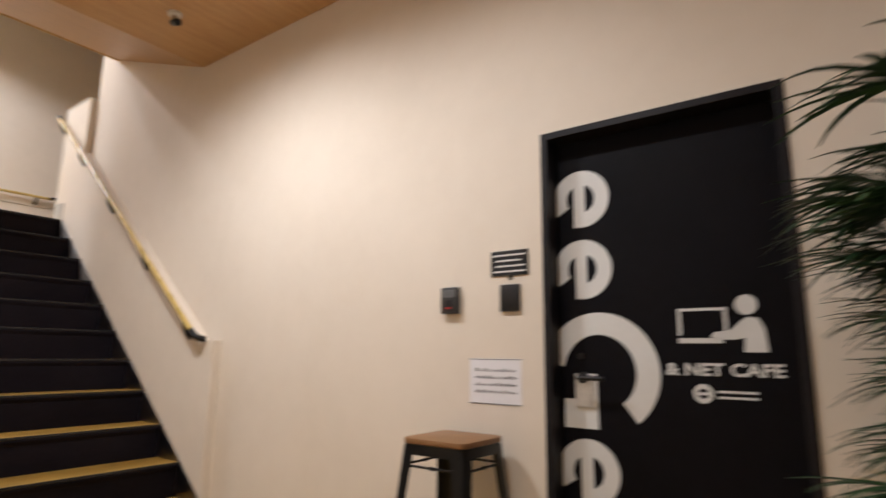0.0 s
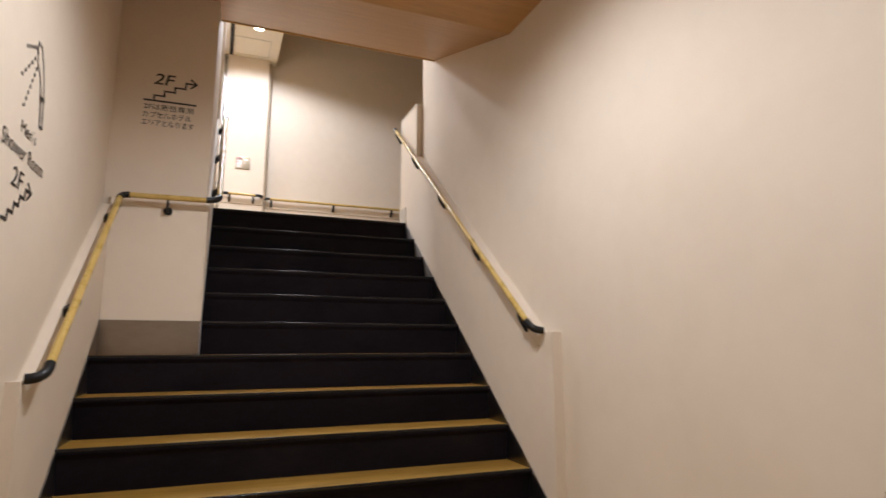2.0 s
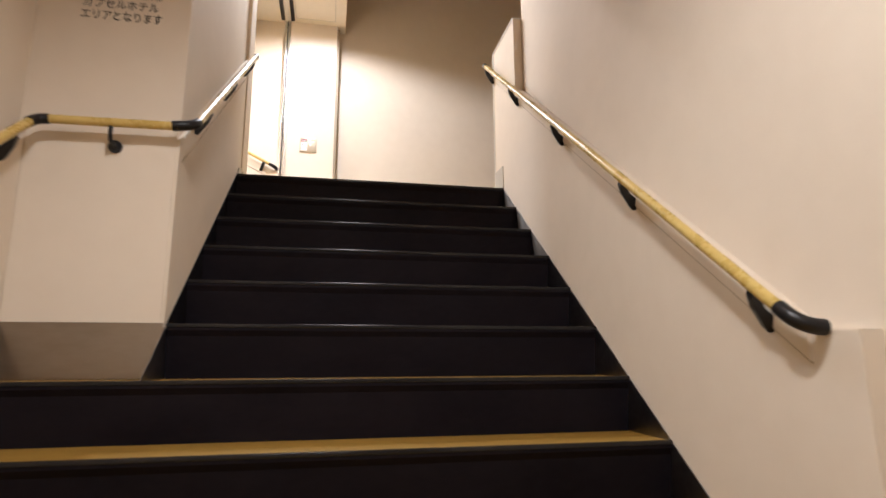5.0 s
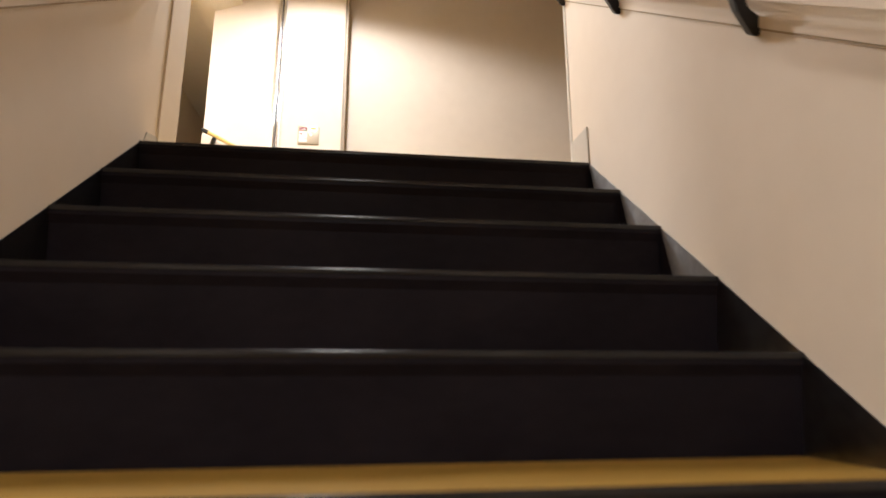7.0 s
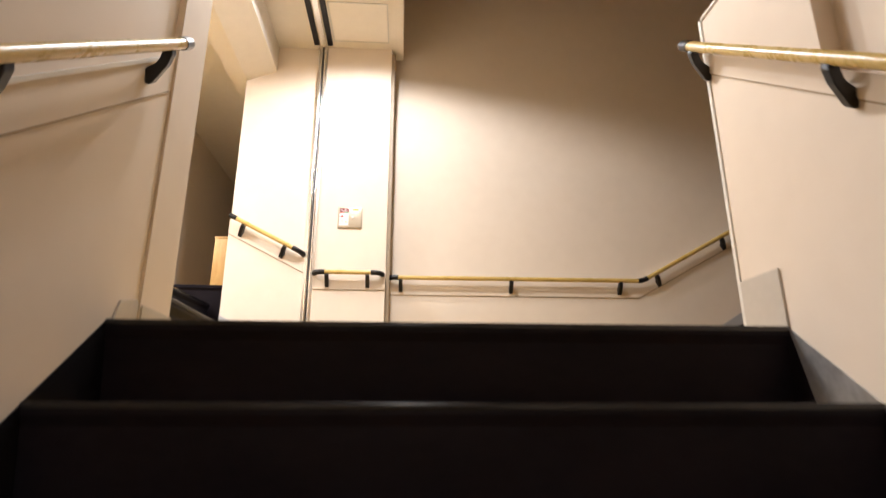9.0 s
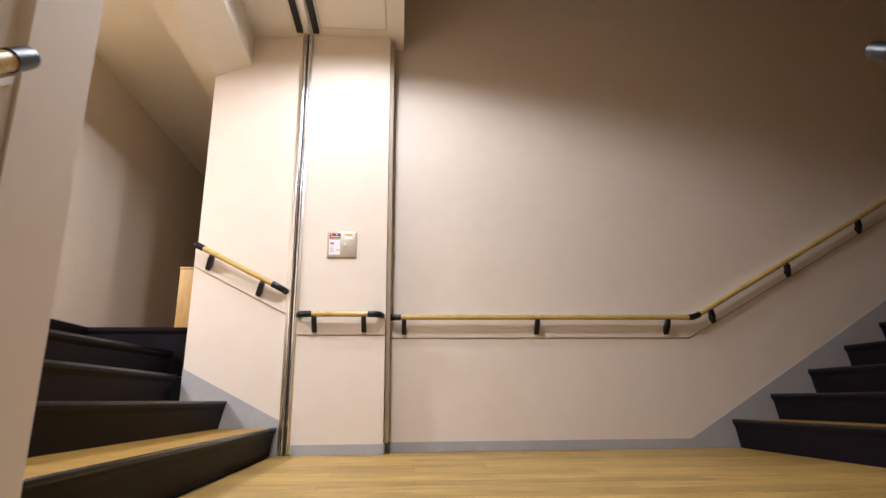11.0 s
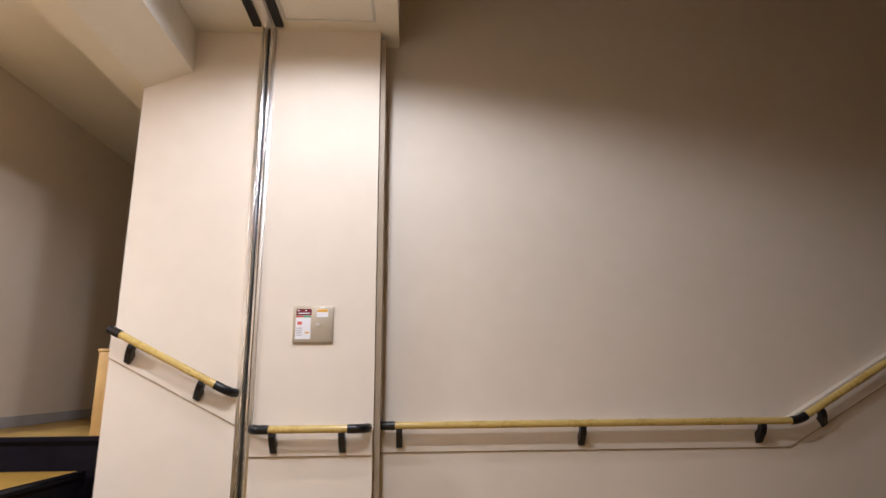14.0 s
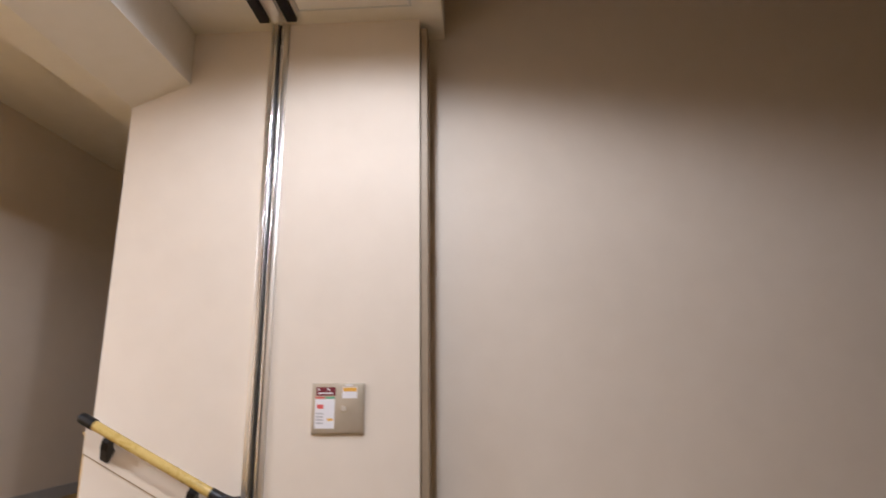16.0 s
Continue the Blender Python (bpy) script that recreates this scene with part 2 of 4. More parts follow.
# walls
solid("wall_east_upper", box(XR2, 0.26, -3.0, -0.31, 0, TOP), M_WALL, "cream wallpapered wall beside the entrance stairs", "wall", "structure")
door_wall = bmesh.new()
bm_box(door_wall, XR2, 0.26, -4.918, -3.0, 0, 3.5)
bm_box(door_wall, XR2, 0.26, -9.0, -5.838, 0, 3.5)
bm_box(door_wall, XR2, 0.26, -5.838, -4.918, 2.065, 3.5)
solid("wall_east_lobby", door_wall, M_WALL, "cream wallpapered lobby wall with a recessed black door", "wall", "structure")
solid("wall_east_lower", prism([(-2.64, 0), (0.19, 0), (0.19, 3.45), (-0.30, 3.45), (-0.30, ledge(-0.30)), (-2.50, ledge(-2.50)), (-2.64, ledge(-2.50))], "x", XR, XR2 - 0.001),
      M_WALL, "cream lower wall panel with a sloping ledge behind the handrail", "wall", "structure")
solid("guard_wall", box(XR2, 0.14, -0.309, 0.19, 2.31, 3.45), M_WALL, "low cream guard wall beside the landing", "wall", "structure")
solid("corner_trim", rbox(-0.006, 0.145, 0.188, 0.205, 2.312, 3.458, 0.003), M_TRIM, "white corner bead on the guard wall", "trim", "structure")
solid("guard_cap", rbox(-0.006, 0.145, -0.304, 0.187, 3.451, 3.463, 0.003), M_TRIM, "white painted cap on the guard wall", "trim", "structure")
solid("wall_west_lobby", box(-2.63, XW2, -9.0, YF2, 0, TOP), M_WALL, "cream wall with a painted shower room sign", "wall", "structure")
solid("wall_west_lower", prism([(-2.76, 0), (YF, 0), (YF, ledge(YF) - 0.11), (-2.62, ledge(-2.62) - 0.11), (-2.76, ledge(-2.62) - 0.11)], "x", XW2 + 0.001, XW), M_WALL,
      "cream lower wall panel with a ledge behind the handrail", "wall", "structure")
solid("wall_front", box(XW2, XL2, YF2, 0.20, 0, TOP), M_WALL, "cream wall with a printed second floor sign", "wall", "structure")
solid("wall_front_lower", box(XW + 0.001, XL2, YF, YF2 - 0.001, 1.05, 2.06), M_WALL, "cream lower wall panel under the short handrail", "wall", "structure")
solid("wall_flight_lower", prism([(YF, 0), (0.164, 0), (0.164, ledge(0.164) - 0.082), (YF, ledge(YF) - 0.082)], "x", XL2 + 0.001, XL), M_WALL,
      "cream lower wall panel along the stairs", "wall", "structure")
solid("wall_jamb", box(-1.96, -1.802, 0.165, YJ, 2.2, TOP), M_WALL, "cream jamb at the head of the stairs", "wall", "structure")
solid("wall_back", box(-1.21, 4.2, YB2, 3.25, 0, TOP), M_WALL, "cream back wall of the landing", "wall", "structure")
solid("wall_back_lower", prism([(-1.21, 2.2), (3.9, 2.2), (3.9, 3.155 + 3.04 * 0.545), (0.86, 3.155), (-1.21, 3.155)], "y", YB, YB2 - 0.001), M_WALL,
      "cream lower panel of the back wall with a ledge", "wall", "structure")
solid("wall_pilaster", box(-1.77, -1.21, 2.895, 3.25, 2.2, 5.23), M_WALL, "cream wall pier with a metal control panel", "wall", "structure")
solid("wall_pilaster_lower", box(-1.768, -1.211, 2.862, 2.894, 2.31, 3.145), M_WALL, "cream lower panel of the wall pier", "wall", "structure")
solid("wall_winder", box(-2.455, -1.846, 2.93, 3.10, 2.2, 5.4), M_WALL, "cream wall beside the side stairs", "wall", "structure")
solid("wall_winder_lower", prism([(-2.453, 2.2), (-1.848, 2.2), (-1.848, 3.285), (-2.453, 3.595)], "y", 2.897, 2.929), M_WALL,
      "cream lower wall panel beside the side stairs", "wall", "structure")
solid("wall_corridor", box(-3.61, -3.41, 2.86, 7.0, 2.9, 5.4), M_WALL, "cream wall of the upper corridor in shade", "wall", "structure")
solid("wall_corridor_side", box(-5.4, -3.61, 2.86, 3.06, 2.9, 5.4), M_WALL, "cream wall behind a black side table", "wall", "structure")
solid("wall_corridor_end", box(-3.7, -1.0, 7.0, 7.2, 2.9, 5.4), M_WALL, "cream end wall of the corridor", "wall", "structure")
solid("wall_corridor_east", box(-2.0, -1.8, 3.25, 7.0, 2.9, 5.4), M_WALL, "cream wall of the corridor", "wall", "structure")
solid("wall_upper_west", box(-5.6, -5.4, 0.1, 3.06, 2.2, 5.4), M_WALL, "cream far wall of the upper floor", "wall", "structure")
solid("wall_upper_south", box(-5.4, -1.961, 0.201, YJ - 0.001, 0, TOP), M_WALL, "cream wall of the upper floor", "wall", "structure")
# unseen walls added to close the stairwell, dark to keep its right side dim
solid("wall_stairwell_east", box(4.2, 4.4, -0.5, 3.25, 0, TOP), M_TAN, "unseen end wall closing the stairwell, dark tan to cut bounced light", "wall", "structure")
solid("wall_stairwell_south", box(0.26, 4.2, -0.51, -0.31, 0, TOP), M_TAN, "unseen side wall closing the stairwell, dark tan to cut bounced light", "wall", "structure")
solid("wall_lobby_south", box(-5.2, 0.26, -9.2, -9.0, 0, 3.5), M_WALL, "cream wall of the lobby", "wall", "structure")

# floors and ceilings
solid("floor_lobby", box(-2.63, 0.26, -9.0, -2.0, -0.2, 0.0), M_FLOOR, "oak plank lobby floor", "floor", "structure")
landing_base = solid("floor_landing", box(-1.9, 1.3, 0.035, YB2, 2.06, 2.296), M_FLOOR, "oak plank landing floor", "floor", "structure")
solid("floor_upper", box(-5.4, -3.2, 0.20, 2.86, 2.9, 3.106), M_FLOOR, "oak plank upper floor", "floor", "structure")
solid("floor_corridor", box(-3.41, -2.0, 3.13, 7.0, 2.9, 3.106), M_FLOOR, "oak plank corridor floor", "floor", "structure")
solid("ceiling_lobby", box(-2.43, XR2, -9.0, -2.12, 3.24, 3.4), M_WOODCEIL, "varnished plywood ceiling of the lobby", "ceiling", "structure")
slope = 0.515 / 1.46
solid("ceiling_slope", prism([(-2.12, 3.24), (-0.66, 3.755), (-0.66, 3.90), (-2.12, 3.40)], "x", XL2, XR2), M_WOODCEIL,
      "sloping varnished plywood ceiling over the stairs", "ceiling", "structure")
solid("ceiling_slope_side", prism([(-2.12, 3.24), (-1.30, 3.24 + 0.82 * slope), (-1.30, 3.68), (-2.12, 3.40)], "x", XW2, XL2 - 0.001), M_WOODCEIL,
      "sloping varnished plywood ceiling over the wide steps", "ceiling", "structure")
solid("ceiling_edge_trim", rbox(XL2, XR2, -0.659, -0.640, 3.748, 3.90, 0.004), M_BOXWOOD, "pale wooden edge strip of the sloping ceiling", "trim", "structure")
solid("wall_over_slope", box(XL2, XR2, -0.9, -0.66, 3.90, TOP), M_WALL, "cream wall over the sloping ceiling", "wall", "structure")
solid("ceiling_stairwell", box(-2.63, 4.4, -0.9, 3.25, TOP, TOP + 0.15), M_WOODCEIL, "varnished plywood ceiling high over the stairwell", "ceiling", "structure")
solid("ceiling_soffit", box(-2.205, -1.11, 0.20, YB2, 5.23, 5.9), M_CEIL, "white dropped soffit over the landing", "ceiling", "structure")
solid("ceiling_beam", prism([(-2.206, 4.985), (-2.45, 4.885), (-2.59, 4.885), (-2.60, 5.9), (-2.206, 5.9)], "y", 0.20, 7.0), M_CEIL, "white dropped beam", "ceiling", "structure")
solid("ceiling_upper", box(-5.4, -2.601, 0.20, 7.0, 5.15, 5.4), M_CEIL, "white ceiling of the upper floor", "ceiling", "structure")
solid("ceiling_corridor", box(-2.205, -1.8, 3.11, 7.0, 5.15, 5.4), M_CEIL, "white ceiling of the corridor", "ceiling", "structure")

# ---------------------------------------------------------------- stairs


def riser_profile(z0, z1, d=1.0):
    """Side view of a raked riser with a rounded nose, in (depth, height); depth grows up the stairs."""
    return [(0.004, z1), (0.0, z1 - 0.004), (0.0, z1 - 0.022), (0.005, z1 - 0.030), (0.014, z1 - 0.045), (0.036, z0), (0.060, z0), (0.060, z1 - 0.032), (0.014, z1 - 0.032), (0.012, z1)]


main_flight = thing("staircase_entrance", -0.9, -1.4, 0.0, "entrance stairs with black risers and oak treads", "stairs", kind="structure")
for k in range(0, 11):
    y, z = nose(k)
    left = XL if k <= 5 else XW
    prof = [(y + a, b) for a, b in riser_profile(z - R, z)]
    under(main_flight, "riser", prism(prof, "x", left + 0.001, XR - 0.001), M_RISER, "black raked riser")
    if k:
        under(main_flight, "nosing", rbox(left + 0.002, XR - 0.002, y - 0.003, y + 0.013, z - 0.012, z + 0.0035, 0.003), M_NOSING, "black rubber nosing", True)
        under(main_flight, "tread", box(left + 0.002, XR - 0.002, y + 0.014, y + T + 0.050, z - 0.03, z), M_TREAD, "oak tread")
    else:
        under(main_flight, "nosing", rbox(left + 0.002, XR - 0.002, y - 0.003, y + 0.034, z - 0.012, z + 0.0035, 0.003), M_NOSING, "black rubber nosing", True)
    if k < 10:
        y2, z2 = nose(k + 1)
        tri = [(y2 + 0.004, z2 + 0.001), (y + 0.002, z - 0.001), (y + 0.036, z2 + 0.001)]
        # top three right-hand plates take the lighter steel to imitate their bright reflections
        under(main_flight, "stringer_plate", prism(tri, "x", XR - 0.005, XR - 0.0015), M_PLATE if k > 2 else M_BRIGHT, "dull steel skirting plate")
        under(main_flight, "stringer_plate", prism(tri, "x", left + 0.0015, left + 0.005), M_PLATE if k > 4 else M_NOSING, "dull steel skirting plate" if k > 4 else "black skirting plate")
    # thin black triangle: the riser's dark reflection in the steel, laid on as shape
    if k < 3:
        under(main_flight, "end_plate", prism([(y + 0.001, z - 0.004), (y + 0.034, z - R + 0.001), (y - 0.058, z - R + 0.001)], "x", XR - 0.0065, XR - 0.0052), M_RISER, "black sheet imitating the riser reflected in the steel plate")
y5, z5 = nose(5)
under(main_flight, "stringer_plate", prism([(nose(6)[0] + 0.004, nose(6)[1] + 0.001), (YF - 0.007, z5 + 0.003), (YF - 0.007, nose(6)[1] + 0.001)], "x", XW + 0.0015, XW + 0.005), M_STEEL, "brushed steel skirting plate")
solid("kick_plate", rbox(XW + 0.002, XL - 0.001, YF - 0.006, YF - 0.001, z5 - R + 0.002, z5 + 0.004, 0.0015), M_STEEL, "brushed steel kick plate on the wall above the wide step", "kick plate", "structure")
under(main_flight, "support", prism([(-2.5, -0.02), (0.03, -0.02), (0.03, 2.0)], "x", XL + 0.01, XR - 0.01), M_DARK)

right_flight = thing("staircase_right", 2.0, 1.6, 2.31, "upper flight with black risers climbing along the back wall", "stairs", kind="structure")
for k in range(1, 10):
    x, z = 1.085 + 0.291 * (k - 1), H + 0.018 + R2 * k
    prof = [(x + a, b) for a, b in riser_profile(z - R2 - (0.018 if k == 1 else 0), z)]
    under(right_flight, "riser", prism(prof, "y", 0.30, 2.985), M_RISER, "black raked riser")
    under(right_flight, "nosing", rbox(x - 0.003, x + 0.030, 0.302, 2.984, z - 0.012, z + 0.0035, 0.003), M_NOSING, "black rubber nosing", True)
    under(right_flight, "tread", box(x + 0.032, x + 0.35, 0.302, 2.984, z - 0.03, z), M_TREAD, "oak tread")

left_flight = thing("staircase_left", -2.4, 1.7, 2.31, "side steps with black risers and oak treads", "stairs", kind="structure")
LEFT = [(-1.862, -1.862), (-2.172, -2.178), (-2.490, -2.480), (-2.60, -2.84)]   # nosing at the far and at the near end
for k, (xf, xn) in enumerate(LEFT, 1):
    z = H + R2 * k
    yf, yn = (2.896 if k < 4 else 3.10), YJ + 0.001
    bm = bmesh.new()
    rows = []
    for x, y in ((xn, yn), (xf, yf)):
        rows.append([bm.verts.new((x - a, y, b)) for a, b in riser_profile(z - R2, z)])
    n = len(rows[0])
    for i in range(n):
        bm.faces.new((rows[0][i], rows[0][(i + 1) % n], rows[1][(i + 1) % n], rows[1][i]))
    bm.faces.new(rows[0])
    bm.faces.new(rows[1][::-1])
    under(left_flight, "riser", bm, M_RISER, "black raked riser")
    nb = bmesh.new()
    bm_prism(nb, [(xn + 0.003, yn), (xf + 0.003, yf - 0.001), (xf - 0.028, yf - 0.001), (xn - 0.028, yn)], "z", z - 0.012, z + 0.0035)
    under(left_flight, "nosing", bm_bevel(nb, 0.003, 2), M_NOSING, "black rubber nosing", True)
    nx = LEFT[k] if k < 4 else (-3.19, -3.19)
    tb = bmesh.new()
    bm_prism(tb, [(xn - 0.029, yn), (xf - 0.029, yf - 0.001), (nx[0] - 0.04, yf - 0.001), (nx[1] - 0.04, yn)], "z", z - 0.03, z)
    under(left_flight, "tread", tb, M_TREAD, "oak tread")
z5u = H + 5 * R2
prof = [(-3.17 - a, b) for a, b in riser_profile(z5u - R2, z5u)]
under(left_flight, "riser", prism(prof, "y", YJ + 0.001, 3.13), M_RISER, "black raked riser")
prof = [(3.10 + a, b) for a, b in riser_profile(z5u - 2 * R2, z5u)]
under(left_flight, "riser", prism(prof, "x", -3.20, -2.457), M_RISER, "black raked riser")

# skirtings
# added strip; its tan paints the soft shadow beside the pier
solid("pier_edge_shade", rbox(-1.2095, -1.179, 2.915, YB - 0.0005, H + 0.063, 5.20, 0.003), M_EDGE, "tan strip imitating the soft shadow in the corner of the wall pier", "trim", "structure")
solid("baseboard_back", prism([(-1.205, H + 0.001), (1.12, H + 0.001), (3.6, H + 0.001 + 2.48 * 0.55), (3.6, H + 0.232 + 2.72 * 0.55), (0.80, H + 0.062), (-1.205, H + 0.062)], "y", YB - 0.009, YB - 0.001),
      M_GREY, "grey vinyl skirting stepping up with the stairs", "skirting", "structure")
solid("baseboard_pier", box(-1.766, -1.213, 2.853, 2.861, H + 0.001, H + 0.062), M_GREY, "grey vinyl skirting", "skirting", "structure")
solid("baseboard_pier_side", box(-1.210, -1.203, 2.862, YB - 0.01, H + 0.001, H + 0.062), M_GREY, "grey vinyl skirting", "skirting", "structure")
solid("baseboard_winder", prism([(-1.849, H), (-1.849, 2.515), (-2.453, 2.83), (-2.453, H)], "y", 2.888, 2.896), M_GREY, "grey vinyl skirting on the side stairs", "skirting", "structure")
solid("baseboard_corridor", box(-3.409, -3.401, 2.86, 6.9, 3.107, 3.170), M_GREY, "grey vinyl skirting", "skirting", "structure")
solid("baseboard_guard", prism([(0.186, H + 0.001), (0.0, H + 0.001), (0.002, 2.478), (0.186, 2.482)], "x", -0.007, -0.001), M_BEIGE, "beige vinyl skirting on the guard wall", "skirting", "structure")
solid("baseboard_flight", prism([(0.156, H + 0.001), (0.03, H + 0.001), (0.055, 2.372), (0.156, 2.395)], "x", XL + 0.001, XL + 0.007), M_BEIGE, "beige vinyl skirting", "skirting", "structure")
solid("baseboard_jamb", box(-1.801, -1.795, 0.166, YJ, H + 0.001, 2.38), M_BEIGE, "grey vinyl skirting", "skirting", "structure")

# backing boards behind the handrails, with a fine dark joint below
def backing(name, pts, axis, a0, a1):
    solid(name, prism(pts, axis, a0, a1), M_WALL, "cream backing board behind the handrail", "trim", "structure")


def joint(name, pts, axis, a0, a1):
    solid(name, prism(pts, axis, a0, a1), M_JOINT, "fine beige joint and painted shade line under the backing board", "trim", "structure")


def strip(p, q, h=0.006):
    return [p, q, (q[0], q[1] - h), (p[0], p[1] - h)]


JB = 0.074
backing("trim_east", strip((-2.50, ledge(-2.50) + 0.002), (0.186, ledge(0.186) + 0.002), JB), "x", -0.008, -0.0005)
joint("joint_east", strip((-2.50, ledge(-2.50) - JB + 0.001), (0.186, ledge(0.186) - JB + 0.001)), "x", -0.004, -0.0005)
BK = [(-1.208, 3.157), (0.858, 3.157), (3.5, 3.157 + 2.642 * 0.545)]
backing("trim_back", BK + [(3.5, 3.030 + 2.647 * 0.545), (0.862, 3.030), (-1.208, 3.030)], "y", YB - 0.008, YB - 0.0005)
joint("joint_back", [(-1.208, 3.0295), (0.862, 3.0295), (3.5, 3.0295 + 2.647 * 0.545), (3.5, 3.023 + 2.647 * 0.545), (0.865, 3.023), (-1.208, 3.023)], "y", YB - 0.004, YB - 0.0005)
backing("trim_pier", strip((-1.766, 3.147), (-1.213, 3.147), 0.112), "y", 2.854, 2.8615)
joint("joint_pier", strip((-1.766, 3.0345), (-1.213, 3.0345)), "y", 2.858, 2.8615)
backing("trim_winder", strip((-2.452, 3.597), (-1.849, 3.287), 0.115), "y", 2.889, 2.8965)
joint("joint_winder", strip((-2.452, 3.4815), (-1.849, 3.1715)), "y", 2.893, 2.8965)
solid("ledge_bead", prism([(-1.30, ledge(-1.30) - 0.080), (0.149, ledge(0.149) - 0.080), (0.149, ledge(0.149) - 0.094), (-1.30, ledge(-1.30) - 0.094)], "x", XL + 0.0005, XL + 0.007),
      M_TRIM, "white edge bead of the ledge behind the handrail", "trim", "structure")
# no joint on this wall: the beige line paints the shadow under the step edge
joint("shade_line_flight", strip((-1.30, ledge(-1.30) - 0.195), (0.148, ledge(0.148) - 0.213)), "x", XL + 0.0005, XL + 0.003)

# ---------------------------------------------------------------- handrails


def bracket_fin(rail_pt, wall_dir, dist, rail_dir, drop=0.105, lean=1.0):
    """A flat blade from under the rail down and back to the wall, hollowed on its wall side."""
    p, w, d = Vector(rail_pt), Vector(wall_dir).normalized(), Vector(rail_dir).normalized()
    up = d.cross(w).normalized()
    up = Vector((0, 0, 1)).lerp(up if up.z > 0 else -up, lean).normalized()
    heel, c, rad = drop - 0.042, dist - 0.002, dist - 0.022
    hollow = [(c - rad * math.sin(q * math.pi / 12), -heel + 0.006 + rad * (1 - math.cos(q * math.pi / 12)) * 0.9) for q in range(1, 7)]
    prof = [(0.016, -0.010), (-0.009, -0.010), (-0.011, -0.030), (0.003, -drop * 0.55), (dist - 0.020, -drop - 0.002), (dist - 0.010, -drop - 0.005), (dist, -drop), (dist, -heel)] + hollow
    bm = bmesh.new()
    a = [bm.verts.new(p + w * u + up * v - d * 0.015) for u, v in prof]
    b = [bm.verts.new(p + w * u + up * v + d * 0.015) for u, v in prof]
    bm.faces.new(a)
    bm.faces.new(b[::-1])
    for i in range(len(prof)):
        bm.faces.new((a[i], b[i], b[(i + 1) % len(prof)], a[(i + 1) % len(prof)]))
    return bm_bevel(bm, 0.002, 1)


def bend(p, q, r, n=6):
    """A quarter turn from p heading into q; r is the corner between them."""
    p, q, r = Vector(p), Vector(q), Vector(r)
    return [(1 - s) ** 2 * p + 2 * s * (1 - s) * r + s * s * q for s in [i / n for i in range(n + 1)]]


def end_cap(at, into, wall_dir, dist, wall_end):
    """Black sleeve at a rail's end; wall_end: it turns to the wall."""
    p, d, w = Vector(at), Vector(into).normalized(), Vector(wall_dir).normalized()
    if wall_end:
        pts = [p + d * 0.075, p + d * 0.05] + bend(p + d * 0.04, p - d * 0.012 + w * (dist - 0.002), p - d * 0.012 + w * 0.006)
        rad = [0.0205] * len(pts)
    else:
        pts = [p + d * 0.06, p + d * 0.02, p + d * 0.002, p - d * 0.006]
        rad = [0.0205, 0.0205, 0.019, 0.011]
    return bm_tube(bmesh.new(), pts, rad, 16)


def handrail(label, line, dist, brackets, caps, joints=(), drop=0.105, lean=1.0):
    """line: bar points; brackets: (place, wall direction, rail direction); caps: (place, direction into the bar, wall direction, turned)."""
    base = thing("handrail", *line[0], label, "handrail", "handrails")
    for a, b in zip(line, line[1:]):
        under(base, "bar", bm_tube(bmesh.new(), [a, b], 0.0175, 18), M_RAIL, "golden wood-grain bar", True)
    for at, w, d in brackets:
        under(base, "bracket", bracket_fin(at, w, dist, d, drop, lean), M_BLACK, "black bracket")
    for at, into, w, turned in caps:
        under(base, "end_cap", end_cap(at, into, w, dist, turned), M_BLACK, "black end sleeve", True)
    for a, mid, b in joints:
        under(base, "elbow", bm_tube(bmesh.new(), bend(a, b, mid), 0.0205, 16), M_BLACK, "black elbow sleeve", True)
    return base


def rr(y):
    return (-0.065, y, 3.195 + 0.785 * y)


slope_dir = (0, 1, 0.785)
handrail("golden wood-grain handrail on black brackets along the stairs", [rr(-2.50), rr(0.21)], 0.064,
         [(rr(y), (1, 0, 0), slope_dir) for y in (-2.40, -1.75, -1.08, -0.39, 0.165)],
         [(rr(-2.54), slope_dir, (1, 0, 0), True), (rr(0.222), (0, -1, -0.785), (1, 0, 0), False)], drop=0.115, lean=0.35)
lw0, lw1 = (-2.315, -2.69, 1.02), (-2.315, -1.445, 2.017)
ln1 = (-1.745, 0.085, 3.195)
handrail("golden wood-grain handrail turning round the wall corner", [lw0, lw1], 0.064,
         [((-2.315, -2.30, 1.332), (-1, 0, 0), (0, 1, 0.8)), ((-2.315, -1.56, 1.925), (-1, 0, 0), (0, 1, 0.8))],
         [((-2.315, -2.72, 0.996), (0, 1, 0.8), (-1, 0, 0), True)],
         [((-2.315, -1.462, 2.004), (-2.315, -1.415, 2.04), (-2.268, -1.415, 2.04))])
handrail("short level golden handrail on a round black bracket", [(-2.275, -1.415, 2.04), (-1.80, -1.415, 2.045)], 0.064, [], [],
         [((-1.825, -1.415, 2.045), (-1.745, -1.415, 2.05), (-1.745, -1.355, 2.089))])
hb = thing("rail_bracket", -2.05, YF, 1.97, "black round wall bracket under the short handrail", "bracket")
under(hb, "plate", bm_tube(bmesh.new(), [(-2.05, YF - 0.001, 1.965), (-2.05, YF - 0.012, 1.965)], 0.026, 18), M_BLACK, "", True)
under(hb, "arm", bm_tube(bmesh.new(), [(-2.05, YF - 0.01, 1.965), (-2.05, -1.405, 1.972), (-2.05, -1.415, 1.99), (-2.05, -1.415, 2.026)], 0.008, 10), M_BLACK, "", True)
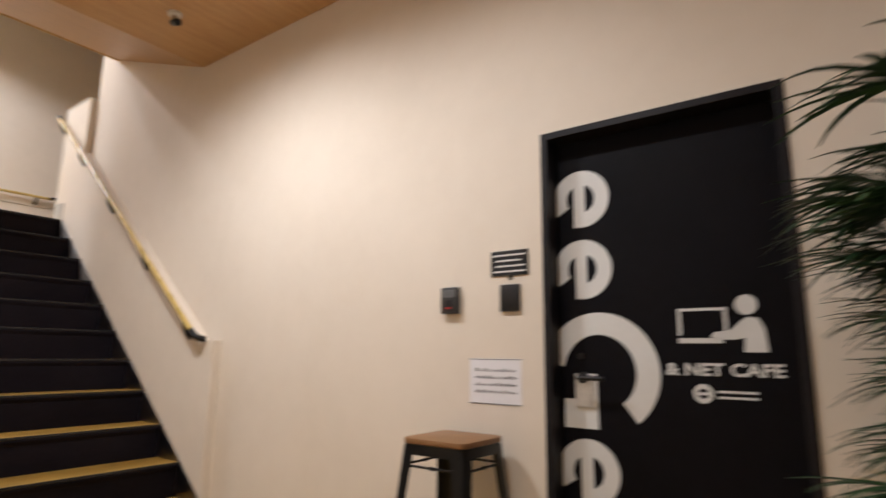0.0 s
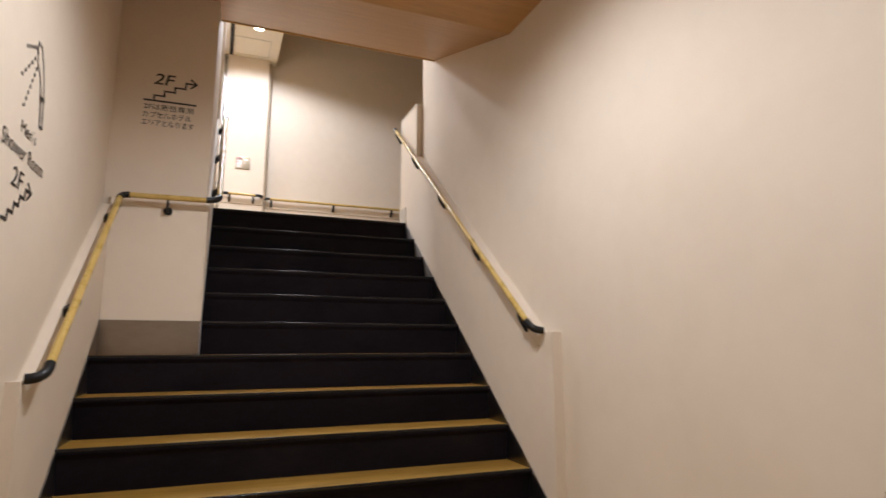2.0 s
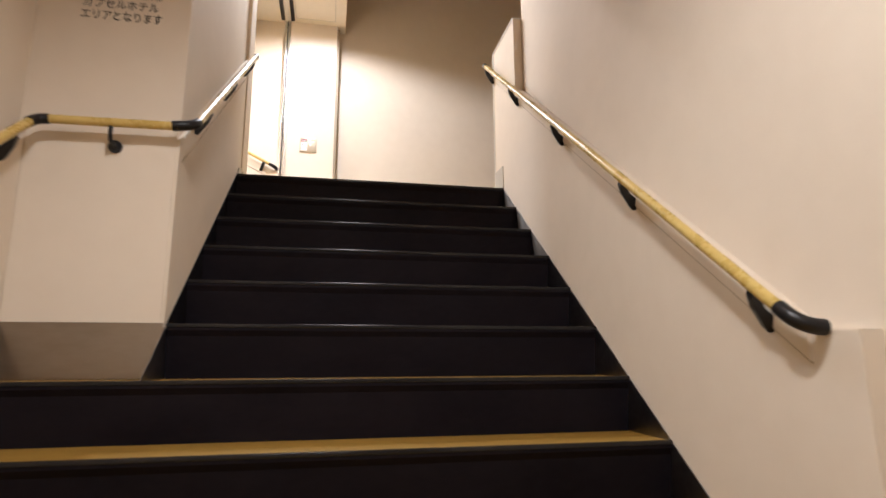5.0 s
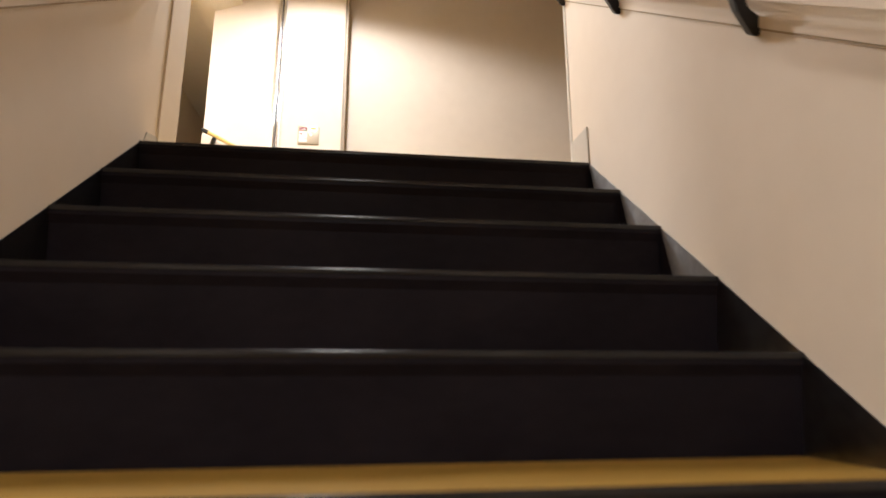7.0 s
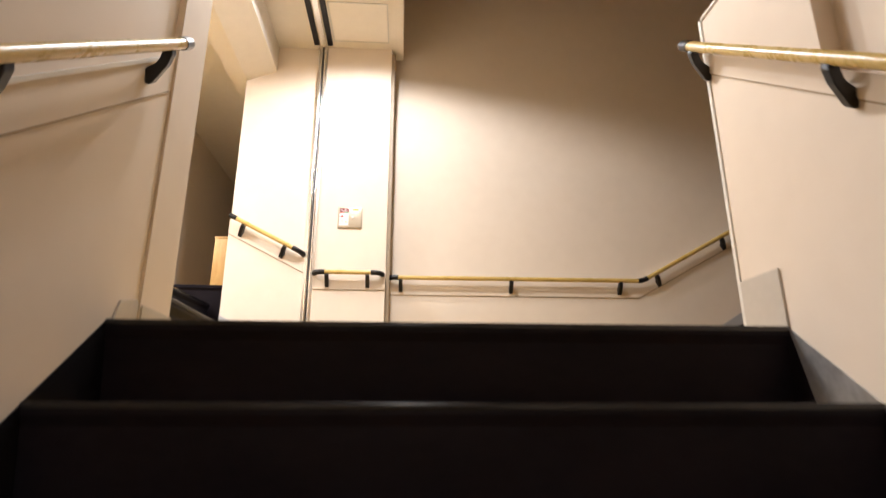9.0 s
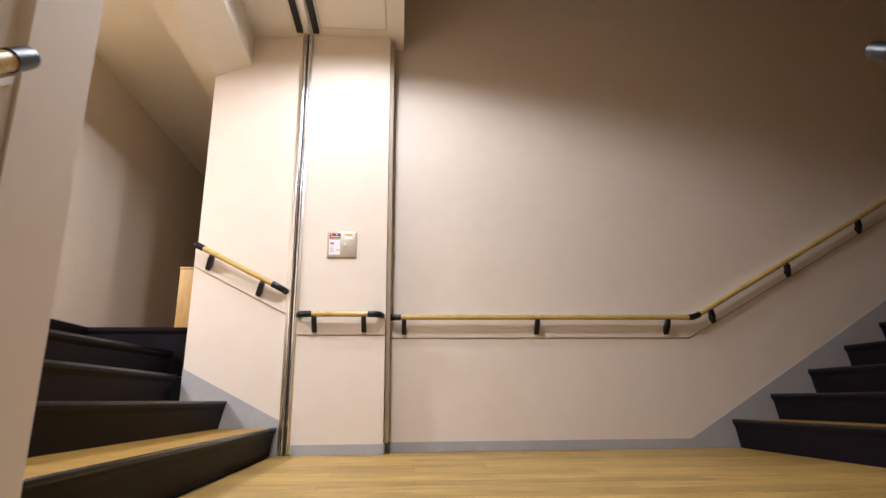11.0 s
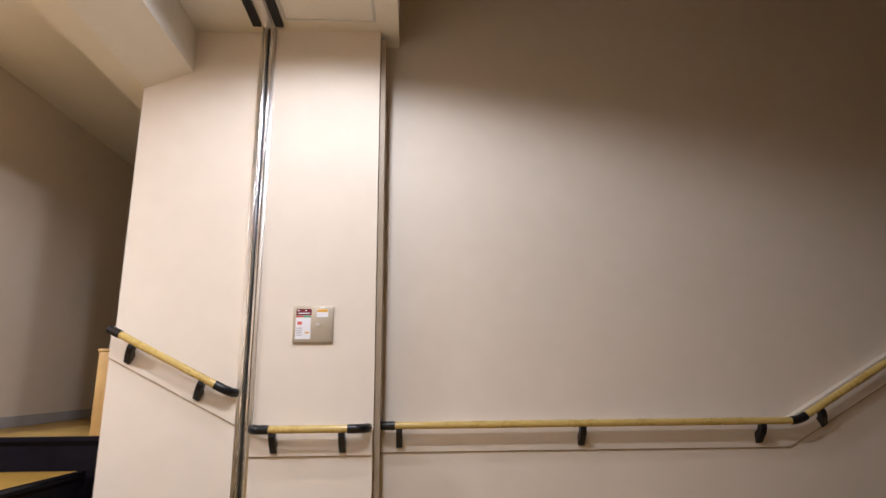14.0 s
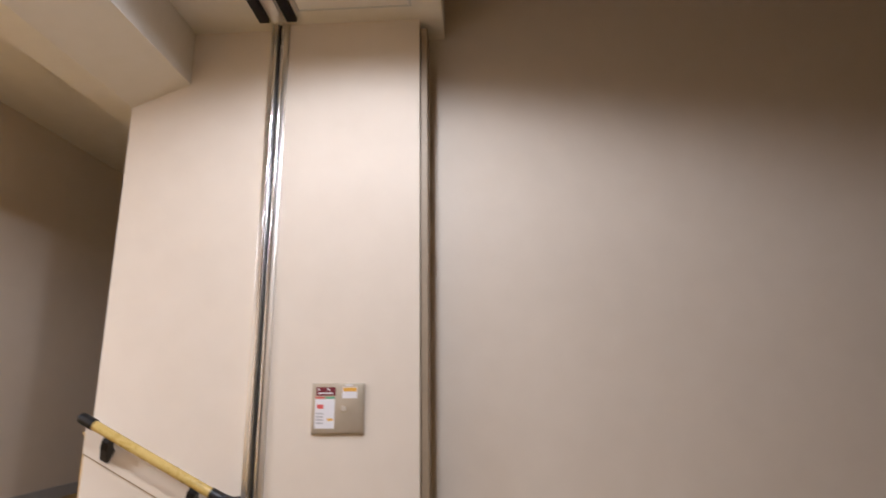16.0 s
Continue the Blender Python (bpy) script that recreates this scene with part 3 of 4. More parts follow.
handrail("golden wood-grain handrail rising beside the stairs", [(-1.745, -1.365, 2.08), ln1], 0.064,
         [((-1.745, y, 3.195 + 0.768 * (y - 0.085)), (-1, 0, 0), (0, 1, 0.77)) for y in (-1.15, -0.60, -0.02)],
         [((-1.745, 0.095, 3.203), (0, -1, -0.77), (-1, 0, 0), False)], drop=0.115, lean=0.35)
handrail("short level golden handrail on the wall pier", [(-1.72, 2.797, 3.156), (-1.27, 2.797, 3.156)], 0.064,
         [((x, 2.797, 3.156), (0, 1, 0), (1, 0, 0)) for x in (-1.655, -1.345)],
         [((-1.745, 2.797, 3.156), (1, 0, 0), (0, 1, 0), True), ((-1.245, 2.797, 3.156), (-1, 0, 0), (0, 1, 0), True)])
bk1 = 0.552
handrail("golden wood-grain handrail along the back wall, kinked upward", [(-1.16, 2.94, 3.156), (0.85, 2.94, 3.160)], 0.064,
         [((x, 2.94, 3.158), (0, 1, 0), (1, 0, 0)) for x in (-1.09, -0.20, 0.70)],
         [((-1.185, 2.94, 3.156), (1, 0, 0), (0, 1, 0), True)],
         [((0.845, 2.94, 3.160), (0.885, 2.94, 3.160), (0.925, 2.94, 3.183))])
handrail("golden wood-grain handrail climbing with the upper flight", [(0.92, 2.94, 3.180), (3.4, 2.94, 3.19 + 2.46 * bk1)], 0.064,
         [((x, 2.94, 3.19 + (x - 0.94) * bk1), (0, 1, 0), (1, 0, bk1)) for x in (1.0, 1.60, 2.20, 2.80)],
         [((3.41, 2.94, 3.19 + 2.47 * bk1), (-1, 0, -bk1), (0, 1, 0), False)])
wd = (-0.555, 0, 0.283)
handrail("short sloping golden handrail beside the side stairs", [(-1.90, 2.832, 3.338), (-2.41, 2.832, 3.598)], 0.064,
         [((x, 2.832, 3.338 - (x + 1.90) * 0.51), (0, 1, 0), wd) for x in (-1.985, -2.315)],
         [((-1.865, 2.832, 3.320), wd, (0, 1, 0), True), ((-2.435, 2.832, 3.611), (0.555, 0, -0.283), (0, 1, 0), False)])

# ---------------------------------------------------------------- landing fixtures
guide = thing("shutter_guide", -1.807, 2.87, H, "polished steel fire shutter guide with a dark slot", "shutter guide")
for a, b in ((-1.8455, -1.8145), (-1.8015, -1.7705)):
    under(guide, "flange", rbox(a, b, 2.880, 2.9285, H + 0.001, 5.229, 0.002), M_CHROME, "polished steel flange", True)
under(guide, "slot", box(-1.814, -1.802, 2.894, 2.9285, H + 0.001, 5.229), M_SLOT, "dark steel slot")
for x in (-1.8235, -1.7925):
    under(guide, "rolled_edge", bm_tube(bmesh.new(), [(x, 2.881, H + 0.002), (x, 2.881, 5.228)], 0.0075, 14), M_POLISH, "polished rolled edge", True)
track = thing("shutter_track", -1.805, 1.6, 5.229, "dark metal shutter track in the soffit", "shutter track")
for a, b in ((-1.885, -1.842), (-1.768, -1.725)):
    under(track, "edge_profile", rbox(a, b, YJ + 0.002, 2.848, 5.210, 5.2295, 0.002), M_FRAME)
under(track, "shutter_edge", rbox(-1.828, -1.782, YJ + 0.002, 2.846, 5.214, 5.2295, 0.002), M_CHROME, "steel bottom bar of the rolled shutter")
hatch = thing("ceiling_hatch", -1.47, 2.55, 5.229, "white inspection hatch flush in the soffit", "hatch")
under(hatch, "lid", rbox(-1.70, -1.245, 2.32, 2.79, 5.2255, 5.2295, 0.001), M_CEIL)
for q in ((-1.712, -1.702, 2.31, 2.80), (-1.243, -1.233, 2.31, 2.80), (-1.7015, -1.2435, 2.31, 2.319), (-1.7015, -1.2435, 2.791, 2.80)):
    under(hatch, "frame", rbox(*q, 5.2235, 5.2295, 0.001), M_HATCH)

panel = thing("control_panel", -1.505, 2.894, 3.54, "beige metal shutter control panel with stickers and a lock", "control panel")
under(panel, "frame", rbox(-1.605, -1.411, 2.885, 2.8945, 3.543, 3.722, 0.002), M_PANEL, "", True)
lid = under(panel, "lid", rbox(-1.600, -1.416, 2.881, 2.8845, 3.548, 3.717, 0.002), M_PANEL, "", True)
under(lid, "lock", bm_tube(bmesh.new(), [(-1.485, 2.8808, 3.632), (-1.485, 2.874, 3.632)], 0.009, 16), M_CHROME, "round steel lock", True)
for q, m, n in (((-1.589, -1.517, 3.678, 3.708), M_RED, "maroon sticker"), ((-1.591, -1.519, 3.563, 3.666), M_PAPER, "white instruction sticker"),
                ((-1.492, -1.437, 3.668, 3.708), M_PAPER, "white sticker"), ((-1.490, -1.439, 3.692, 3.706), M_YELLOW, "orange sticker"),
                ((-1.590, -1.557, 3.667, 3.674), M_PINK, "red sticker"), ((-1.553, -1.520, 3.667, 3.674), M_GREEN, "green sticker"),
                ((-1.583, -1.560, 3.632, 3.647), M_PINK, "red sticker"), ((-1.545, -1.524, 3.590, 3.598), M_YELLOW, "yellow sticker"), ((-1.480, -1.455, 3.712, 3.716), M_PAPER, "white label")):
    dz = 0.0006 if m in (M_YELLOW, M_PINK, M_GREEN) else 0.0
    under(lid, "sticker", box(q[0], q[1], 2.8800 - dz, 2.8806 - dz, q[2], q[3]), m, n)
for i in range(4):
    under(lid, "print_bar", box(-1.586, -1.560, 2.8790, 2.8798, 3.613 - i * 0.011, 3.617 - i * 0.011), M_GREY)
for q in ((-1.583, -1.574), (-1.548, -1.538)):
    under(lid, "print_bar", box(q[0], q[1], 2.8790, 2.8798, 3.697, 3.703), M_PAPER)
under(lid, "print_bar", box(-1.580, -1.526, 2.8790, 2.8798, 3.684, 3.689), M_PAPER)


def downlight(x, y, z):
    d = thing("downlight", x, y, z, "round recessed downlight with a bright disc", "ceiling light", "downlights")
    ring = bmesh.new()
    n = 28
    prof = [(0.085, -0.0005), (0.084, -0.006), (0.074, -0.007), (0.068, -0.002)]
    loops = [[ring.verts.new((r * math.cos(2 * math.pi * i / n), r * math.sin(2 * math.pi * i / n), h)) for i in range(n)] for r, h in prof]
    for a, b in zip(loops, loops[1:]):
        for i in range(n):
            ring.faces.new((a[i], a[(i + 1) % n], b[(i + 1) % n], b[i]))
    part("trim_ring", ring, M_TRIM, d, "white trim ring", True)
    disc = bmesh.new()
    bmesh.ops.create_circle(disc, cap_ends=True, segments=28, radius=0.072)
    bmesh.ops.translate(disc, verts=list(disc.verts), vec=(0, 0, -0.0025))
    part("lens", disc, M_LAMP, d, "glowing lens")


for lx, ly, lz, watts, cone, edge, lens in DOWNLIGHTS:
    downlight(lx, ly, lz)

crate = thing("wooden_box", -2.56, 3.3, 3.106, "pale wooden box standing on the corridor floor", "box")
under(crate, "body", rbox(-2.640, -2.46, 3.16, 3.40, 3.106, 3.52, 0.004), M_BOXWOOD, "", True)
under(crate, "lid", rbox(-2.644, -2.458, 3.155, 3.405, 3.521, 3.536, 0.003), M_BOXWOOD, "pale wooden lid", True)

table = thing("side_table", -3.76, 2.5, 3.106, "black side table on thin legs against the wall", "table")
under(table, "tabletop", rbox(-4.06, -3.472, 2.24, 2.82, 3.862, 3.897, 0.004), M_BLACK, "dark tabletop", True)
for x in (-4.04, -3.512):
    for y in (2.26, 2.80):
        under(table, "leg", rbox(x, x + 0.028, y - 0.014, y + 0.014, 3.107, 3.862, 0.003), M_BLACK)
    for z in (3.34, 3.785):
        under(table, "stretcher", rbox(x + 0.004, x + 0.024, 2.275, 2.785, z, z + 0.020, 0.003), M_BLACK)
soap = thing("pump_dispenser", -3.55, 2.74, 3.897, "white pump dispenser with a pinkish lid on the side table", "dispenser")
under(soap, "bottle", rbox(-3.61, -3.50, 2.69, 2.79, 3.8975, 4.03, 0.008), M_PAPER, "", True)
under(soap, "lid", rbox(-3.612, -3.498, 2.688, 2.792, 4.0305, 4.046, 0.004), M_LID, "pale pink lid", True)
under(soap, "neck", bm_tube(bmesh.new(), [(-3.555, 2.74, 4.046), (-3.555, 2.74, 4.075), (-3.555, 2.74, 4.077), (-3.555, 2.74, 4.125)], [0.020, 0.018, 0.007, 0.007], 14), M_PAPER, "", True)
under(soap, "nozzle", bm_tube(bmesh.new(), [(-3.57, 2.74, 4.130), (-3.53, 2.74, 4.132), (-3.505, 2.74, 4.126)], [0.014, 0.009, 0.005], 12), M_PAPER, "white nozzle", True)

# ---------------------------------------------------------------- lobby things
door = thing("door_1", 0.14, -5.378, 0.0, "matt black entrance door with white lettering, closed", "door", kind="structure")
frame_parts = [(0.052, 0.20, -4.948, -4.917, 0, 2.066), (0.052, 0.20, -5.839, -5.808, 0, 2.066), (0.052, 0.20, -5.808, -4.948, 2.036, 2.066)]
for q in frame_parts:
    under(door, "frame", rbox(*q, 0.002), M_FRAME, "dark metal frame")
leaf = under(door, "leaf", rbox(0.14, 0.18, -5.803, -4.953, 0.008, 2.031, 0.002), M_DOOR, "matt black door leaf")
DX = 0.1385


def flat(parent, name, pts, x, mat, label="", t=0.0012):
    """A flat shape in y, z on a wall that faces the lobby."""
    return under(parent, name, prism(pts, "x", x, x - t), mat, label)


def arc(cy, cz, r0, r1, a0, a1, n=28):
    out = [(cy - r1 * math.cos(radians(a0 + (a1 - a0) * i / n)), cz + r1 * math.sin(radians(a0 + (a1 - a0) * i / n))) for i in range(n + 1)]
    return out + [(cy - r0 * math.cos(radians(a0 + (a1 - a0) * i / n)), cz + r0 * math.sin(radians(a0 + (a1 - a0) * i / n))) for i in range(n, -1, -1)]


def rect(y0, y1, z0, z1):
    return [(y0, z0), (y1, z0), (y1, z1), (y0, z1)]


for cz in (1.772, 1.470, 0.668):
    flat(door, "lettering", arc(-5.058, cz, 0.062, 0.125, -92, 212, 40), DX, M_WHITE, "white rounded lettering shape")
    flat(door, "lettering", rect(-5.078, -5.028, cz - 0.122, cz + 0.100), DX - 0.0013, M_WHITE)
flat(door, "lettering", arc(-5.115, 1.052, 0.148, 0.237, -52, 172, 36), DX, M_WHITE, "white open ring shape")
flat(door, "lettering", rect(-5.105, -5.012, 0.832, 1.045), DX, M_WHITE, "white bar shape")
flat(door, "lettering", rect(-5.012, -4.965, 0.832, 0.945), DX, M_WHITE, "white foot of the bar shape")
handle = under(door, "handle", rbox(0.128, 0.1365, -5.085, -5.020, 0.915, 1.046, 0.002), M_BRIGHT, "bright steel door handle plate")
under(handle, "rose", bm_tube(bmesh.new(), [(0.1275, -5.05, 1.03), (0.118, -5.05, 1.03)], 0.023, 18), M_BLACK, "black handle rose", True)
hbm = bm_tube(bmesh.new(), [(0.128, -5.05, 1.03), (0.085, -5.05, 1.03)] + bend((0.08, -5.05, 1.03), (0.075, -5.06, 1.03), (0.075, -5.05, 1.03)) + [(0.075, -5.155, 1.03)], 0.009, 12)
under(door, "lever", hbm, M_BLACK, "black lever", True)
under(door, "keyhole", bm_tube(bmesh.new(), [(0.139, -5.04, 1.115), (0.130, -5.04, 1.115)], 0.012, 14), M_BLACK, "black lock cylinder", True)
# pictogram of plain shapes: a screen, a disc and a block
for q in (rect(-5.592, -5.424, 1.283, 1.293), rect(-5.436, -5.424, 1.195, 1.283), rect(-5.592, -5.580, 1.20, 1.283), rect(-5.575, -5.424, 1.166, 1.184)):
    flat(door, "pictogram", q, DX, M_WHITE)
flat(door, "pictogram", arc(-5.655, 1.300, 0.001, 0.036, 0, 359, 24), DX, M_WHITE)
flat(door, "pictogram", [(-5.64, 1.135), (-5.715, 1.135), (-5.708, 1.215), (-5.690, 1.252), (-5.655, 1.258), (-5.630, 1.240), (-5.600, 1.212), (-5.545, 1.205), (-5.535, 1.190), (-5.552, 1.180), (-5.615, 1.178), (-5.645, 1.185)], DX, M_WHITE)
flat(door, "logo_disc", arc(-5.497, 0.988, 0.018, 0.034, 0, 359, 24), DX, M_WHITE)
flat(door, "logo_bar", rect(-5.515, -5.482, 0.983, 0.993), DX, M_WHITE)
flat(door, "print_bar", rect(-5.672, -5.545, 0.993, 1.001), DX, M_WHITE)
flat(door, "print_bar", rect(-5.672, -5.545, 0.973, 0.981), DX, M_WHITE)


def lettering(name, text, height, width, origin, along, mat, parent=None, label="", up=(0, 0, 1), align="LEFT", bold=0.0, label_category="sign", slant=0.0):
    """Text as a thin mesh; along: reading direction; the width is fitted if given."""
    cu = bpy.data.curves.new(name, "FONT")
    cu.body, cu.size, cu.align_x, cu.extrude, cu.offset, cu.shear = text, 1.0, align, 0.0, bold, slant
    tmp = bpy.data.objects.new("tmp", cu)
    scene.collection.objects.link(tmp)
    bpy.context.view_layer.update()
    me = bpy.data.meshes.new_from_object(tmp.evaluated_get(bpy.context.evaluated_depsgraph_get()))
    bpy.data.objects.remove(tmp)
    if not me.vertices:
        return None
    xs = [v.co.x for v in me.vertices]
    ys = [v.co.y for v in me.vertices]
    sx, sy = width / (max(xs) - min(xs)), height / (max(ys) - min(ys))
    a, u = Vector(along).normalized(), Vector(up)
    n = a.cross(u)
    o = Vector(origin)
    base = world_of(parent) if parent else Vector((0, 0, 0))
    for v in me.vertices:
        v.co = o + a * ((v.co.x - min(xs)) * sx) + u * ((v.co.y - min(ys)) * sy) - base
    me.materials.append(mat)
    me.update()
    ob = new(name, me)
    if parent:
        ob.parent = parent
        if label:
            ob["label"] = label
    else:
        tagged(ob, label, label_category)
    return ob


lettering("lettering", "& NET CAFE", 0.046, 0.385, (DX - 0.0008, -5.372, 1.050), (0, -1, 0), M_WHITE, door, "white words on the door", bold=0.03)

WX = XR2 - 0.0005
plaque = thing("notice_plaque", WX, -4.757, 1.51, "small black plaque with white print on the wall", "plaque")
under(plaque, "board", rbox(WX - 0.006, WX, -4.849, -4.664, 1.455, 1.568, 0.003), M_BLACK, "black board")
under(plaque, "tab", rbox(WX - 0.005, WX, -4.772, -4.752, 1.438, 1.4548, 0.002), M_BLACK, "small black tab")
for i, (a, b) in enumerate(((-4.838, -4.676), (-4.815, -4.690), (-4.833, -4.690), (-4.838, -4.678))):
    under(plaque, "print_bar", box(WX - 0.0070, WX - 0.0062, a, b, 1.543 - i * 0.024, 1.550 - i * 0.024), M_WHITE)
reader = thing("card_reader", WX, -4.761, 1.358, "plain black square card reader on the wall", "card reader")
under(reader, "body", rbox(WX - 0.014, WX, -4.809, -4.713, 1.300, 1.417, 0.004), M_BLACK, "", True)
dev = thing("fingerprint_reader", WX, -4.452, 1.36, "grey fingerprint reader with a red light", "entry device")
dev_body = under(dev, "body", rbox(WX - 0.030, WX, -4.497, -4.405, 1.298, 1.420, 0.006), M_READER, "", True)
under(dev_body, "screen", rbox(WX - 0.0325, WX - 0.0302, -4.487, -4.415, 1.372, 1.408, 0.001), M_DEVICE, "dark grey screen")
under(dev_body, "sensor", rbox(WX - 0.0335, WX - 0.0302, -4.472, -4.435, 1.318, 1.360, 0.001), M_BLACK, "black sensor")
under(dev_body, "light", rbox(WX - 0.0345, WX - 0.0337, -4.468, -4.440, 1.320, 1.327, 0.0003), M_LED, "small red light")
paper = thing("paper_notice", WX, -4.68, 1.0, "white paper notice with grey print taped to the wall", "notice")
under(paper, "sheet", box(WX - 0.0012, WX, -4.809, -4.551, 0.906, 1.100), M_PAPER)
for z in (1.096, 0.909):
    under(paper, "border", box(WX - 0.0020, WX - 0.0013, -4.809, -4.551, z - 0.0015, z + 0.0015), M_INK)
for i in range(4):
    a = -4.580
    random.seed(40 + i)
    while a > -4.785:
        w = random.uniform(0.004, 0.012)
        under(paper, "print_bar", box(WX - 0.0020, WX - 0.0013, a - w, a, 1.044 - i * 0.030, 1.046 + random.uniform(0.005, 0.013) - i * 0.030), M_PRINT)
        a -= w + random.uniform(0.002, 0.006)

# stool with a square wooden seat on splayed sheet-steel legs
SX, SY, SZ = -0.135, -4.60, 0.79


def stool(cx, cy, top, turn):
    s = thing("stool", cx, cy, 0.0, "black sheet-steel bar stool with a brown wooden seat", "stool")
    s.rotation_euler = (0, 0, radians(turn))
    seat = bmesh.new()
    bm_box(seat, -0.150, 0.150, -0.150, 0.150, top - 0.022, top)
    vertical = [e for e in seat.edges if abs(e.verts[0].co.z - e.verts[1].co.z) > 0.01]
    bmesh.ops.bevel(seat, geom=vertical, offset=0.035, segments=5, affect="EDGES", profile=0.5)
    bmesh.ops.bevel(seat, geom=[e for e in seat.edges if abs(e.verts[0].co.z - e.verts[1].co.z) < 1e-5], offset=0.004, segments=2, affect="EDGES", profile=0.5)
    part("seat", seat, M_SEAT, s, "brown wooden seat", True)
    apron = bmesh.new()
    bm_box(apron, -0.148, 0.148, -0.148, 0.148, top - 0.062, top - 0.0225)
    vertical = [e for e in apron.edges if abs(e.verts[0].co.z - e.verts[1].co.z) > 0.01]
    bmesh.ops.bevel(apron, geom=vertical, offset=0.033, segments=4, affect="EDGES", profile=0.5)
    part("seat_frame", apron, M_GUN, s, "black steel seat frame", True)
    for sx in (-1, 1):
        for sy in (-1, 1):
            bm = bmesh.new()
            rings = []
            for z, c, w in ((top - 0.030, 0.142, 0.058), (top - 0.20, 0.158, 0.052), (0.012, 0.215, 0.030), (0.0, 0.216, 0.030)):
                c2 = c + 0.004
                rings.append([bm.verts.new((sx * a, sy * b, z)) for a, b in ((c2, c2 - 0.02), (c2 - 0.006, c2 - 0.006), (c2 - 0.02, c2), (c2 - w, c2), (c2 - w, c2 - 0.004), (c2 - 0.022, c2 - 0.006), (c2 - 0.006, c2 - 0.022), (c2 - 0.004, c2 - w), (c2, c2 - w))])
            for a, b in zip(rings, rings[1:]):
                for i in range(len(a)):
                    bm.faces.new((a[i], a[(i + 1) % len(a)], b[(i + 1) % len(a)], b[i]))
            bm.faces.new(rings[0])
            bm.faces.new(rings[-1])
            part("leg", bm, M_GUN, s, "", True)
    for a in range(4):
        bm = bm_tube(bmesh.new(), [(-0.118, 0.142, top - 0.105), (-0.015, 0.142, top - 0.105), (0.0, 0.142, top - 0.105), (0.015, 0.142, top - 0.105), (0.118, 0.142, top - 0.105)], [0.005, 0.005, 0.009, 0.005, 0.005], 10)
        bmesh.ops.rotate(bm, verts=list(bm.verts), cent=(0, 0, 0), matrix=Matrix.Rotation(radians(90 * a), 3, "Z"))
        part("brace", bm, M_GUN, s)
        bm = bm_box(bmesh.new(), -0.178, 0.178, 0.180, 0.187, 0.27, 0.295)
        bmesh.ops.rotate(bm, verts=list(bm.verts), cent=(0, 0, 0), matrix=Matrix.Rotation(radians(90 * a), 3, "Z"))
        part("footrest", bm, M_GUN, s)
    return s


stool(SX, SY, SZ, 0)

